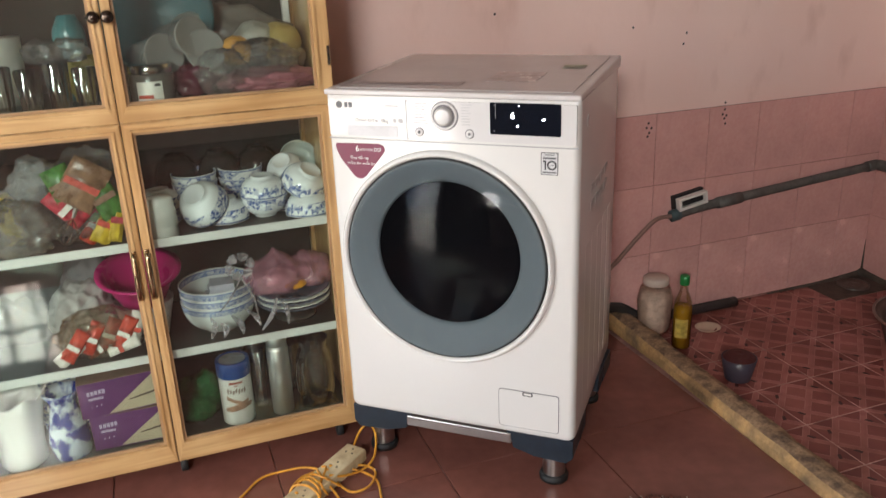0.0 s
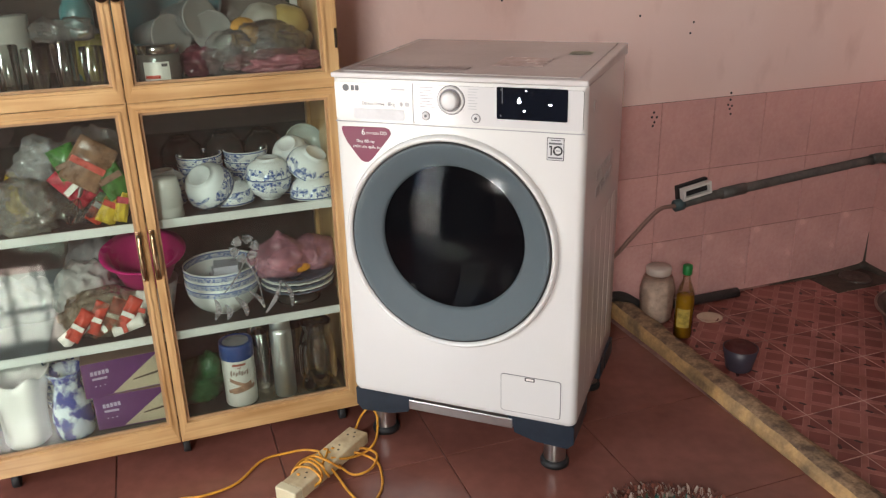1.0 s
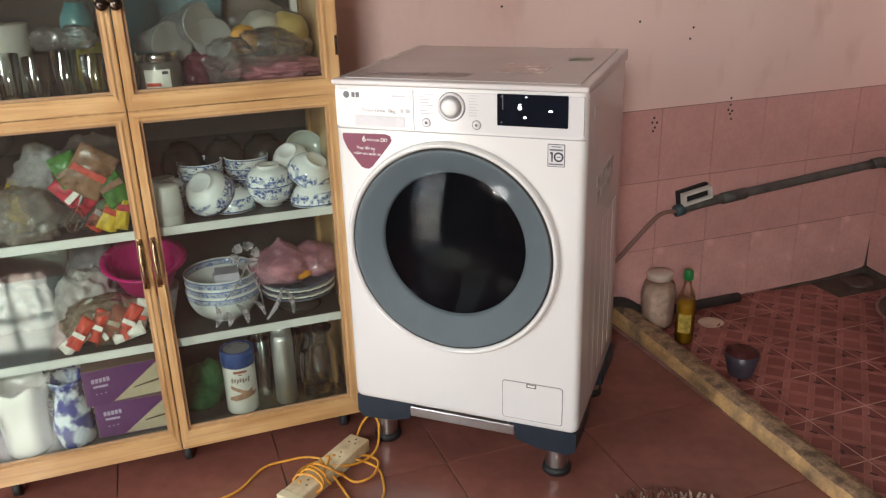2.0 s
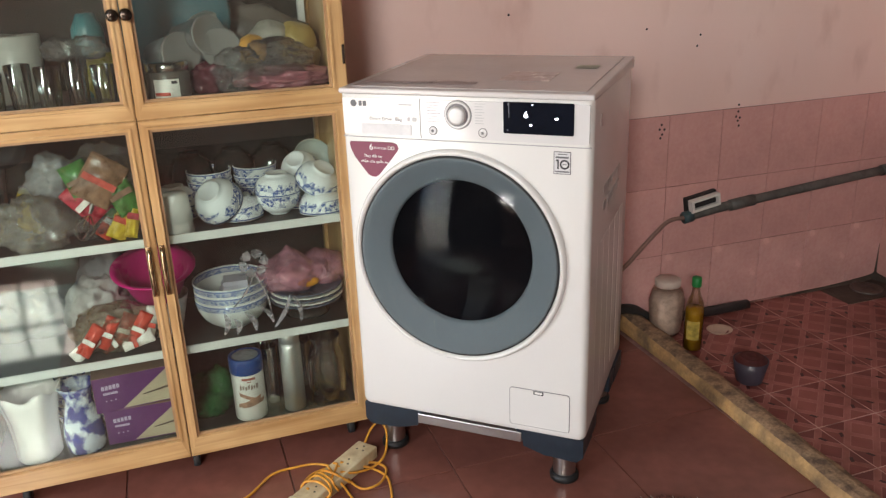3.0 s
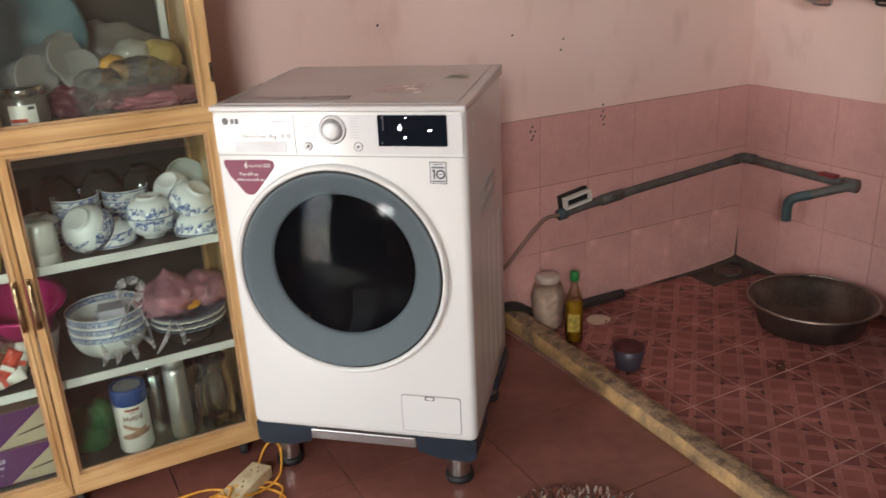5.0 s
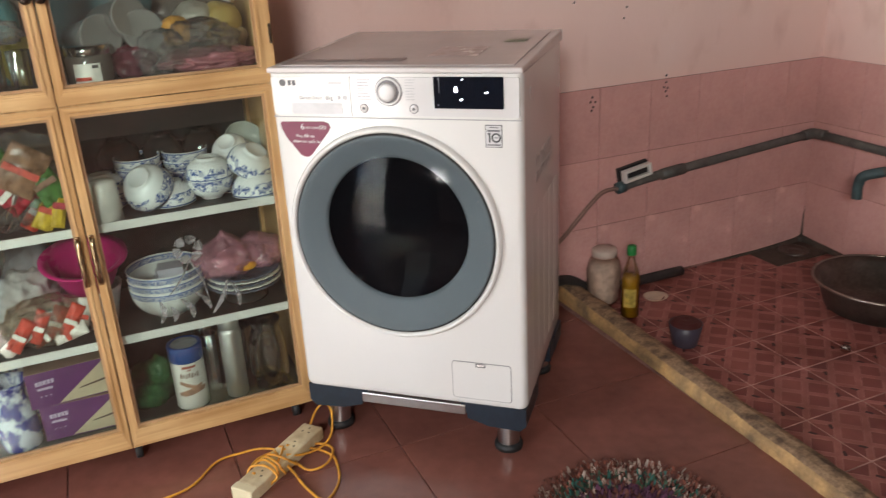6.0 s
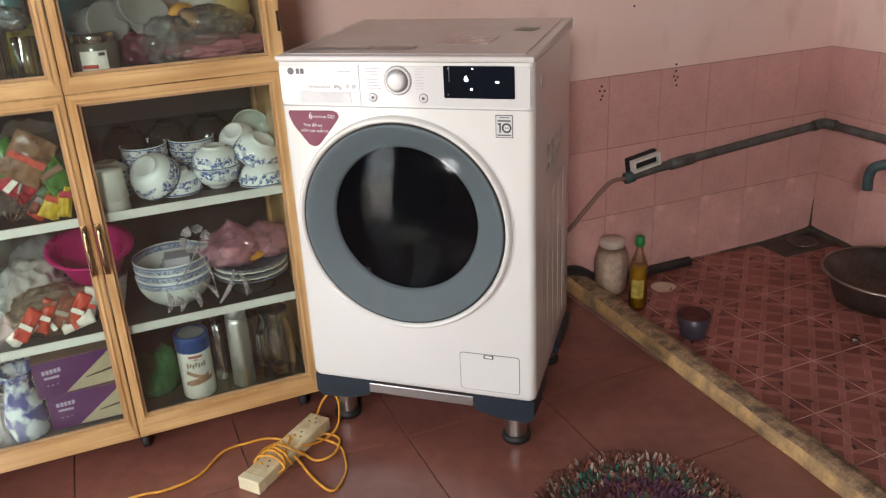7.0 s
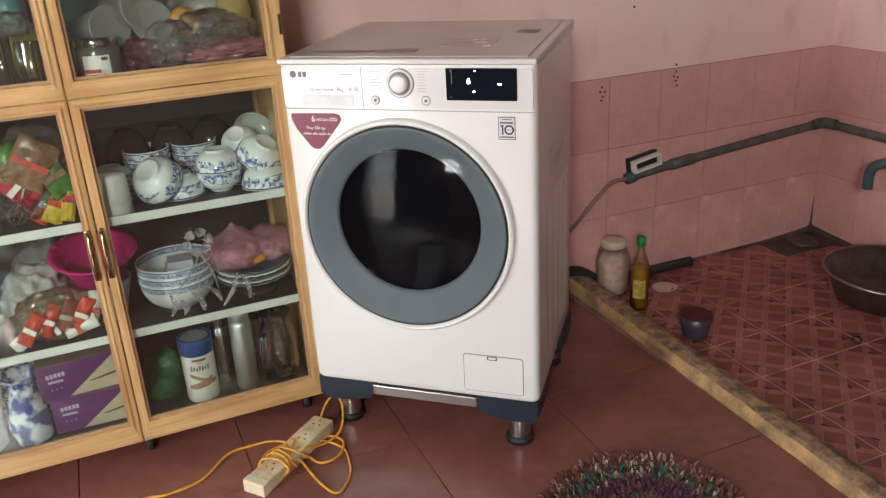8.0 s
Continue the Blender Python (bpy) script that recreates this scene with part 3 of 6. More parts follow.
structure("ground", boxb(-60, -60, -0.3, 60, 60, -0.16), CEMENT, "bare cement yard outside the doorway", "ground")

gate = thing("barred_gate", "closed gate of thin steel bars in the doorway", "gate", kind="structure")
for i in range(6):
    y = DOOR_Y0 + 0.08 + i * (DOOR_Y1 - DOOR_Y0 - 0.16) / 5
    part("bar", tube([(LEFT_X - 0.06, y, 0.0), (LEFT_X - 0.06, y, DOOR_H)], 0.011, 6, smooth=False), STEEL, gate)
for z in (0.25, 1.0, 1.75):
    part("cross_bar", boxb(LEFT_X - 0.085, DOOR_Y0, z, LEFT_X - 0.072, DOOR_Y1, z + 0.03), STEEL, gate)

# Added reflector: a pale sheet that strengthens the sun patch and its bounce.
at(tagged(part("sun_reflector", boxb(-0.90, -0.45, 0.002, 0.45, 0.45, 0.007, 0.002), REFLM), "unseen pale sheet added on the floor to brighten the sun patch", "mat"), pose(-1.30, -1.12, 0))

floor_bed = structure("floor", boxb(LEFT_X, REAR_Y, -0.15, KERB_X + 0.02, WALL_Y, -0.004), GROUT, "red-brown square ceramic floor tiles with thin joints", "floor")
wet_bed = structure("wash_floor", boxb(KERB_X + 0.02, REAR_Y, -0.15, WALL_X, WALL_Y, WET_Z - 0.0008), PALEGROUT, "sunken wash floor of printed pink-red tiles, dirty at the edges", "floor")

# Added out of view: a partition that keeps window light off the side wall.
BLOCK_Y = -1.21
structure("light_blocker", boxb(1.12, REAR_Y, -0.1, 1.24, BLOCK_Y, TOP), LOWBOUNCE, "unseen dark partition added to block light to the wash place", "wall")

# kerb between the dry floor and the wash place
def kerb_bm():
    b = bmesh.new()
    sect = [(0.84 * u, w) for u, w in [(0.0, -0.02), (0.003, 0.022), (0.012, 0.036), (0.03, 0.042), (0.06, 0.044), (0.085, 0.038), (0.105, 0.02), (0.125, -0.005), (0.15, -0.03)]]
    rows = []
    n = 110
    for i in range(n + 1):
        t = i / n
        y = WALL_Y - t * (WALL_Y - REAR_Y)
        x = 1.035 - 0.052 * min(1.6, (WALL_Y - y) / 1.3)
        row = []
        for k, (sx, sz) in enumerate(sect):
            q = Vector((sx * 30, y * 9, sz * 30))
            e = 0.002 * noise.noise(q) + 0.0022 * noise.noise(q * 3.1) + 0.0012 * noise.noise(q * 8)
            row.append(b.verts.new((x + sx + e * 1.3, y, sz + (e if 0 < k < 8 else 0))))
        rows.append(row)
    for r0, r1 in zip(rows, rows[1:]):
        for k in range(len(sect) - 1):
            b.faces.new((r0[k], r0[k + 1], r1[k + 1], r1[k])).material_index = 0 if k < 2 else 1
    return b


kerb = structure("kerb", kerb_bm(), KERB, "worn low cement kerb, yellowed chipped edge brightened as if lit", "kerb")

kerb.data.materials.append(GRIME)

# white strip at the foot of the side post, at the end of the tiled wall
post = thing("door_post", "old dark timber post on a cement foot against the wall", "post", kind="structure")
part("timber", boxb(WALL_X - 0.09, -0.56, 0.0, WALL_X - 0.002, -0.46, 2.1, 0.006), WOODD, post)
part("foot", boxb(WALL_X - 0.13, -0.60, WET_Z, WALL_X - 0.003, -0.44, 0.03, 0.01), CEMENT, post, "cement foot")

# ---- washing machine ----
machine = thing("washing_machine", "white front-loading washing machine with grey door ring, on stainless feet", "washing machine", pose(0, 0, 0, 0, 0, -41.17))
MW, MD, MB, MT = 0.60, 0.515, 0.148, 0.983


def body_bm():
    """Casing: rounded at the front edges, plan drawn upward, with a curved lower front edge."""
    plan = []
    r = 0.018
    for cx, cy, a0 in ((MW - r, r, 270), (MW - 0.018, MD - 0.008, 0), (0.008, MD - 0.008, 90), (r, r, 180)):
        rr = r if cy < 0.1 else 0.008
        for k in range(7):
            a = radians(a0 + 90 * k / 6)
            plan.append((cx + rr * math.cos(a), cy + rr * math.sin(a)))
    b = bmesh.new()
    zs = [(MB, 0.985), (MB + 0.006, 0.996), (MB + 0.014, 1.0), (MT - 0.013, 1.0)]
    rings = []
    for z, s in zs:
        rings.append([b.verts.new((MW / 2 + (x - MW / 2) * s, MD / 2 + (y - MD / 2) * s, z)) for x, y in plan])
    for p0, p1 in zip(rings, rings[1:]):
        for k in range(len(plan)):
            quad = (p0[k], p0[(k + 1) % len(plan)], p1[(k + 1) % len(plan)], p1[k])
            if p0 is rings[2] and k == len(plan) - 1:
                # front sheet with the round opening of the door
                n = 72
                loop = [b.verts.new((DX + 0.2485 * math.cos(2 * math.pi * i / n), 0.0, DZ + 0.2485 * math.sin(2 * math.pi * i / n))) for i in range(n)]
                back = [b.verts.new((v.co.x, 0.10, v.co.z)) for v in loop]
                edges = [b.edges.new((loop[i], loop[(i + 1) % n])) for i in range(n)]
                for i in range(4):
                    edges.append(b.edges.get((quad[i], quad[(i + 1) % 4])) or b.edges.new((quad[i], quad[(i + 1) % 4])))
                bmesh.ops.triangle_fill(b, edges=edges, use_beauty=True)
                for i in range(n):
                    b.faces.new((loop[i], loop[(i + 1) % n], back[(i + 1) % n], back[i]))
            else:
                b.faces.new(quad)
    b.faces.new(rings[0])
    b.faces.new(rings[-1])
    return b


DX, DZ = 0.2845, 0.588
body = part("casing", body_bm(), WHITE, machine, smooth=True)
body.modifiers.new("edges", "EDGE_SPLIT").split_angle = radians(35)


def risen(b):
    """The lid's upper face climbs a little towards the back and narrows with the casing."""
    for v in b.verts:
        t = v.co.y / MD
        if v.co.z > MT - 0.006:
            v.co.z += 0.017 * t
        v.co.x = MW / 2 + (v.co.x - MW / 2) * (1 - 0.018 * t)
    return b


part("lid", risen(boxb(-0.001, -0.003, MT - 0.0125, MW + 0.001, MD + 0.001, MT, 0.004, 3)), LIDGREY, machine, "pale grey top lid")
part("lid_inlay", risen(boxb(0.022, 0.02, MT + 0.0005, MW - 0.022, MD - 0.02, MT + 0.002)), mat("lid_top", (0.50, 0.46, 0.45), 0.16, var=0.05, scale=4), machine)
part("lid_sticker", risen(boxb(0.49, 0.30, MT + 0.003, 0.545, 0.345, MT + 0.0035)), mat("olive_label", (0.22, 0.24, 0.17), 0.5), machine, "small olive label")
part("lid_sticker", risen(boxb(0.04, 0.06, MT + 0.003, 0.20, 0.085, MT + 0.0035)), mat("dull_label", (0.33, 0.27, 0.26), 0.5), machine, "long grey label")
part("lid_sticker", risen(boxb(0.35, 0.12, MT + 0.0025, 0.47, 0.24, MT + 0.003)), mat("rose_label", (0.52, 0.435, 0.42), 0.25, var=0.2, scale=30), machine, "faded rose label")
part("lid_sticker", risen(boxb(0.21, 0.06, MT + 0.003, 0.31, 0.10, MT + 0.0035)), mat("dull_label", (0.33, 0.27, 0.26), 0.5), machine)
# control panel
part("panel_seam", boxb(0.004, -0.0012, 0.8690, MW - 0.004, 0.004, 0.8712), mat("seam_grey", (0.36, 0.36, 0.37), 0.5), machine)
part("control_panel", prism(rounded(0.207, 0.877, 0.592, 0.962, 0.004), -0.003, 0.004), PANEL, machine, "glossy white control panel")
drawer_front = part("detergent_drawer", prism(rounded(0.008, 0.877, 0.204, 0.962, 0.004), -0.002, 0.004), WHITE, machine)
# Flat grey plate; its colour paints the shade of the grip's hollow.
part("grip", prism(rounded(0.055, 0.878, 0.182, 0.903, 0.004), -0.0032, -0.0015), mat("grip_shade", (0.58, 0.58, 0.60), 0.3), drawer_front, "flat grey patch painted as the shade of a recessed grip")
part("drawer_seam", boxb(0.2042, -0.0012, 0.874, 0.2068, 0.003, 0.965), mat("seam_grey", (0.32, 0.32, 0.33), 0.5), machine)
part("display", prism(rounded(0.403, 0.895, 0.559, 0.964, 0.003), -0.005, -0.0025), BLACKG, machine, "black glass display with lit digits")


def stand(x, z, y=-0.0052):
    return pose(x, y, z, 90, 0, 0)


text_part("6", 0.0185, GLOW, machine, stand(0.449, 0.931), "digit", "lit digit")
for x, z, w, h in ((0.4665, 0.9575, 0.0032, 0.0013), (0.463, 0.913, 0.004, 0.0035), (0.518, 0.929, 0.007, 0.003), (0.412, 0.957, 0.003, 0.003), (0.411, 0.901, 0.003, 0.003), (0.415, 0.930, 0.0015, 0.035)):
    part("indicator", boxb(x, -0.0056, z, x + w, -0.0051, z + h), GLOW if w > 0.003 else GREYINK, machine)
knob = part("dial", moved(lathe([(0.031, 0.0), (0.031, 0.004), (0.029, 0.006), (0.026, 0.006), (0.0255, 0.004)], 48), stand(0.297, 0.931, -0.002)), PANEL, machine, "white dial ring", True)
# Dark disc that paints the shade in the gap round the cap.
part("dial_gap", moved(lathe([(0.0255, 0.0), (0.0255, 0.0035), (0.001, 0.0035)], 40), stand(0.297, 0.931, -0.003)), mat("dial_shade", (0.16, 0.15, 0.16), 0.4), knob)
part("dial_outline", moved(lathe([(0.0326, 0.0), (0.0326, 0.0008), (0.0312, 0.0008)], 48), stand(0.297, 0.931, -0.003)), GREYINK, knob)
part("dial_cap", moved(lathe([(0.0205, 0.0), (0.0205, 0.012), (0.0185, 0.0155), (0.014, 0.0165), (0.001, 0.0165)], 48), stand(0.297, 0.931, -0.004)), mat("silver_cap", (0.62, 0.61, 0.61), 0.32, 0.15, var=0.03), knob, "silver dial cap", True)
for x in (0.236, 0.355):
    part("button", moved(lathe([(0.009, 0), (0.009, 0.002), (0.0078, 0.0028), (0.001, 0.0028)], 24), stand(x, 0.893, -0.0028)), PANEL, machine, "round push button", True)
    part("button_mark", moved(lathe([(0.0035, 0.0), (0.0035, 0.0004), (0.001, 0.0004)], 12), stand(x, 0.893, -0.0057)), GREYINK, machine)
    part("button_ring", moved(lathe([(0.0106, 0.0), (0.0106, 0.0006), (0.0091, 0.0006)], 24), stand(x, 0.893, -0.0029)), GREYINK, machine)
for i in range(8):
    part("legend", boxb(0.222, -0.0036, 0.956 - i * 0.0062, 0.222 + (0.034, 0.028, 0.03, 0.024, 0.033, 0.026, 0.031, 0.036)[i], -0.003, 0.9575 - i * 0.0062), mat("pale_legend", (0.22, 0.22, 0.23), 0.5), machine)
    part("legend", boxb(0.337, -0.0036, 0.956 - i * 0.0062, 0.337 + (0.024, 0.02, 0.018, 0.022, 0.016, 0.021, 0.019, 0.02)[i], -0.003, 0.9575 - i * 0.0062), mat("faint_ink", (0.45, 0.45, 0.46), 0.5), machine)
part("brand_mark", moved(lathe([(0.008, 0), (0.008, 0.0006), (0.001, 0.0006)], 24), stand(0.037, 0.949, -0.002)), GREYINK, machine, "grey round maker's mark")
part("brand_mark", prism(rounded(0.0505, 0.943, 0.0585, 0.955, 0.0015), -0.0026, -0.002), GREYINK, machine)
part("brand_mark", prism(rounded(0.0612, 0.943, 0.0702, 0.955, 0.0015), -0.0026, -0.002), GREYINK, machine)
text_part("Direct Drive", 0.0112, GREYINK, machine, stand(0.076, 0.911, -0.0022))
text_part("8kg", 0.0128, GREYINK, machine, stand(0.142, 0.911, -0.0022))
part("symbol", prism(rounded(0.172, 0.911, 0.179, 0.921, 0.003), -0.0026, -0.002), mat("faint_ink", (0.45, 0.45, 0.46), 0.5), machine)
part("symbol", prism(rounded(0.185, 0.911, 0.196, 0.921, 0.003), -0.0026, -0.002), mat("faint_ink", (0.6, 0.6, 0.61), 0.5), machine)
part("symbol", boxb(0.152, -0.0024, 0.947, 0.186, -0.002, 0.951), mat("faint_ink", (0.6, 0.6, 0.61), 0.5), machine)
part("sensor_dot", moved(lathe([(0.0014, 0), (0.0014, 0.0005), (0.001, 0.0005)], 8), stand(0.516, 0.9635, -0.0008)), INK, machine)

# maroon sticker, rounded triangle
tri = [(0.022, 0.858), (0.130, 0.860), (0.142, 0.856), (0.146, 0.846), (0.140, 0.836), (0.093, 0.781), (0.084, 0.775), (0.074, 0.775), (0.064, 0.779), (0.030, 0.822), (0.021, 0.842), (0.019, 0.853)]
sticker = part("sticker", prism(tri, -0.0014, 0.001), MAROON, machine, "maroon triangular sticker with white words")
text_part("6", 0.021, WHITEINK, sticker, stand(0.070, 0.840, -0.0016))
text_part("MOTION", 0.0078, WHITEINK, sticker, stand(0.083, 0.842, -0.0016))
text_part("DD", 0.0120, WHITEINK, sticker, stand(0.118, 0.842, -0.0016))
text_part("Thay đổi tay", 0.0095, WHITEINK, sticker, stand(0.079, 0.822, -0.0016), align="CENTER")
text_part("chăm sóc quần áo", 0.0095, WHITEINK, sticker, stand(0.082, 0.809, -0.0016), align="CENTER")
badge = part("badge", prism(rounded(0.515, 0.810, 0.553, 0.860, 0.001), -0.0012, 0.001), mat("grey_badge", (0.07, 0.07, 0.075), 0.4), machine, "grey square badge with the number ten")
part("badge_face", prism(rounded(0.5166, 0.8116, 0.5514, 0.8584, 0.0006), -0.0018, -0.001), mat("badge_grey_white", (0.60, 0.60, 0.61), 0.4), badge)
part("numeral", joined(boxb(0.5235, -0.0024, 0.8215, 0.5268, -0.0017, 0.8425), boxb(0.5205, -0.0024, 0.8385, 0.5236, -0.0017, 0.8425)), INK, badge, "bold black one")
part("numeral", moved(lathe([(0.0108, 0.0), (0.0108, 0.0006), (0.0070, 0.0006), (0.0070, 0.0)], 32), stand(0.5395, 0.832, -0.0018)), INK, badge, "bold black round nought")
part("numeral_mark", boxb(0.5350, -0.0022, 0.8312, 0.5440, -0.0018, 0.8330), GREYINK, badge)
part("bar", boxb(0.5195, -0.0022, 0.8455, 0.5485, -0.0017, 0.8495), GREYINK, badge)
part("bar", boxb(0.5185, -0.0022, 0.8145, 0.5495, -0.0017, 0.8175), GREYINK, badge)
part("bar", boxb(0.524, -0.0022, 0.8535, 0.545, -0.0017, 0.8555), GREYINK, badge)

# door
collar = part("door_collar", moved(lathe([(0.2650, 0.0), (0.2640, 0.012), (0.2595, 0.019), (0.2545, 0.019), (0.250, 0.012), (0.249, -0.002)], 96), stand(DX, DZ, 0.002)), WHITE, machine, "raised white rim round the door", True)


def offset_eye(b):
    """The bowl of the door sits a little above the middle of its ring."""
    for v in b.verts:
        t = max(0.0, min(1.0, (0.241 - v.co.xy.length) / 0.063))
        v.co.y += 0.009 * t
    return b


door = part("door", moved(offset_eye(lathe([(0.246, -0.01), (0.246, 0.010), (0.2445, 0.0135), (0.241, 0.0135), (0.228, 0.008), (0.205, -0.003), (0.186, -0.012), (0.1795, -0.016), (0.178, -0.022)], 96)), stand(DX, DZ, -0.001)), RING, machine, "grey dished door ring", True)
part("door_gasket", moved(lathe([(0.2487, 0.0), (0.2487, 0.012), (0.2455, 0.012)], 96), stand(DX, DZ, 0.0)), DARK, door, "dark seam", True)
part("door_bowl", moved(offset_eye(lathe([(0.178, -0.0215), (0.16, -0.031), (0.12, -0.044), (0.07, -0.052), (0.03, -0.055), (0.001, -0.056)], 96)), stand(DX, DZ, -0.001)), DOORG, door, "black glass bowl of the door", True)
cover = part("door_cover", moved(lathe([(0.2425, 0.0140), (0.240, 0.0160), (0.228, 0.0225), (0.21, 0.0305), (0.19, 0.0380), (0.15, 0.0500), (0.10, 0.0600), (0.05, 0.0660), (0.001, 0.0680)], 96), stand(DX, DZ, -0.001)), COVER, door, "clear bulging door glass", True)
cover.visible_shadow = False

# filter flap
part("flap_seam", prism(rounded(0.411, 0.164, 0.562, 0.268, 0.008), -0.0008, 0.002), GREYINK, machine)
flap = part("filter_flap", prism(rounded(0.4125, 0.1655, 0.5605, 0.2665, 0.007), -0.0016, 0.002), WHITE, machine)
part("flap_catch", prism(rounded(0.472, 0.256, 0.497, 0.266, 0.002), -0.002, -0.001), INK, flap)
part("flap_catch", prism(rounded(0.475, 0.2585, 0.494, 0.264, 0.0015), -0.0025, -0.001), WHITEP, flap)
# pressed ribs of the right-hand side, and grey plates painting the shade in its openings
for i in range(5):
    y = 0.09 + i * 0.078
    part("side_rib", boxb(MW - 0.016, y, 0.20, MW + 0.0005 - 0.010 * y / MD, y + 0.046, 0.62, 0.0008), WHITE, machine)
for r in range(2):
    for i in range(4):
        part("vent_slot_shade", boxb(MW - 0.016, 0.14 + i * 0.062, 0.69 + r * 0.04, MW - 0.0015 - 0.0012 * i, 0.178 + i * 0.062, 0.712 + r * 0.04, 0.001), mat("slot_shade", (0.40, 0.385, 0.38), 0.6), machine)
part("side_plug", moved(lathe([(0.014, 0), (0.013, 0.002), (0.001, 0.002)], 20), pose(MW - 0.0012, 0.085, 0.915, 0, 90, 0)), mat("slot_grey", (0.45, 0.43, 0.42), 0.5), machine)

# stand under the machine
stand_ob = thing("machine_stand", "dark blue corner stand with stainless bar and adjustable steel feet", "appliance stand", pose(0, 0, 0, 0, 0, -41.17))
for cx, cy, sx, sy in ((0, 0, 1, 1), (MW, 0, -1, 1), (0, MD, 1, -1), (MW, MD, -1, -1)):
    out = [(0.004, 0.147), (0.004, 0.098), (0.02, 0.082), (0.10, 0.086), (0.155, 0.102), (0.160, 0.130), (0.175, 0.147)]
    b = prism(out, 0.004, 0.11)
    b = joined(b, boxb(0.006, 0.10, 0.092, 0.05, 0.17, 0.1465, 0.004))
    bmesh.ops.transform(b, matrix=Matrix.Translation((cx, cy, 0)) @ Matrix.Diagonal((sx, sy, 1, 1)), verts=b.verts)
    block = part("corner_block", b, NAVY, stand_ob)
    fx, fy = cx + sx * 0.062, cy + sy * 0.055
    part("foot", moved(lathe([(0.001, 0.015), (0.0285, 0.015), (0.0285, 0.088), (0.001, 0.088)], 32), Matrix.Translation((fx, fy, 0))), STEEL, stand_ob, "stainless steel foot", True).modifiers.new("edges", "EDGE_SPLIT").split_angle = radians(40)
    part("foot_pad", moved(lathe([(0.001, 0.0), (0.036, 0.0), (0.037, 0.010), (0.033, 0.019), (0.001, 0.019)], 32), Matrix.Translation((fx, fy, 0))), DARK, stand_ob, "black rubber pad", True)
part("front_bar", boxb(0.158, 0.002, 0.112, 0.44, 0.022, 0.140, 0.002), STEEL, stand_ob, "stainless steel bar")
part("rear_bar", boxb(0.158, MD - 0.022, 0.112, 0.44, MD - 0.002, 0.140, 0.002), STEEL, stand_ob)
for x in (0.006, MW - 0.036):
    part("side_bar", boxb(x, 0.16, 0.112, x + 0.02, MD - 0.16, 0.140, 0.002), NAVY, stand_ob)
# ---- display cabinet ----
CX0, CX1, CY0, CY1, CTOP = -0.935, 0.030, 0.058, 0.405, 1.72
CMID = -0.4525
FRONT = 0.036
cabinet = thing("display_cabinet", "tall varnished wooden crockery cabinet with glazed doors on casters", "cabinet")
part("side_panel", boxb(CX1 - 0.018, CY0, 0.07, CX1, CY1, CTOP, 0.002), WOODV, cabinet)
part("side_panel", boxb(CX0, CY0, 0.07, CX0 + 0.018, CY1, CTOP, 0.002), WOODV, cabinet)
part("base", boxb(CX0 + 0.018, CY0, 0.072, CX1 - 0.018, CY1, 0.106, 0.002), WOODH, cabinet)
part("top", boxb(CX0 - 0.01, CY0 - 0.02, CTOP, CX1 + 0.01, CY1, CTOP + 0.025, 0.003), WOODH, cabinet)
part("divider", boxb(CX0 + 0.018, CY0, 0.945, CX1 - 0.018, CY1, 0.974, 0.002), WOODH, cabinet)
part("back_panel", boxb(CX0 + 0.018, CY1 - 0.006, 0.106, CX1 - 0.018, CY1, CTOP), BACKP, cabinet, "glossy back panel, near-black for the shade inside")
# Thin dark sheets over the wood, only to paint the shade on it.
part("base_shade", boxb(CX0 + 0.019, 0.064, 0.1062, CX1 - 0.019, CY1 - 0.007, 0.1068), INNER_SHADE, cabinet)
part("base_shade", boxb(CX0 + 0.019, 0.064, 0.9742, CX1 - 0.019, CY1 - 0.007, 0.9748), INNER_SHADE, cabinet)
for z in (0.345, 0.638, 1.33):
    part("shelf_board", boxb(CX0 + 0.019, 0.068, z + 0.003, CX1 - 0.019, CY1 - 0.007, z + 0.016), INNER_SHADE, cabinet)
    part("shelf_edge", boxb(CX0 + 0.019, 0.0635, z, CX1 - 0.019, 0.0675, z + 0.021), SHELF, cabinet, "white shelf edging")
for z0, z1 in ((0.11, 0.94), (0.98, CTOP - 0.01)):
    for y in (0.10, CY1 - 0.04):
        part("corner_strip", boxb(CX1 - 0.030, y, z0, CX1 - 0.019, y + 0.03, z1, 0.002), WOODV, cabinet)
part("back_strip", boxb(CX1 - 0.052, CY1 - 0.065, 1.10, CX1 - 0.034, CY1 - 0.045, 1.62, 0.002), SHELF, cabinet, "white upright strip")
for x in (CX0 + 0.08, CMID + 0.01, CX1 - 0.05):
    for y in (0.10, CY1 - 0.06):
        cst = part("caster", boxb(x - 0.012, y - 0.014, 0.04, x + 0.012, y + 0.014, 0.0715, 0.003), KNOBM, cabinet, "small dark caster")
        part("wheel", moved(lathe([(0.001, -0.009), (0.019, -0.009), (0.021, -0.006), (0.021, 0.006), (0.019, 0.009), (0.001, 0.009)], 20), pose(x, y, 0.021, 0, 90, 0)), DARK, cst, "", True)


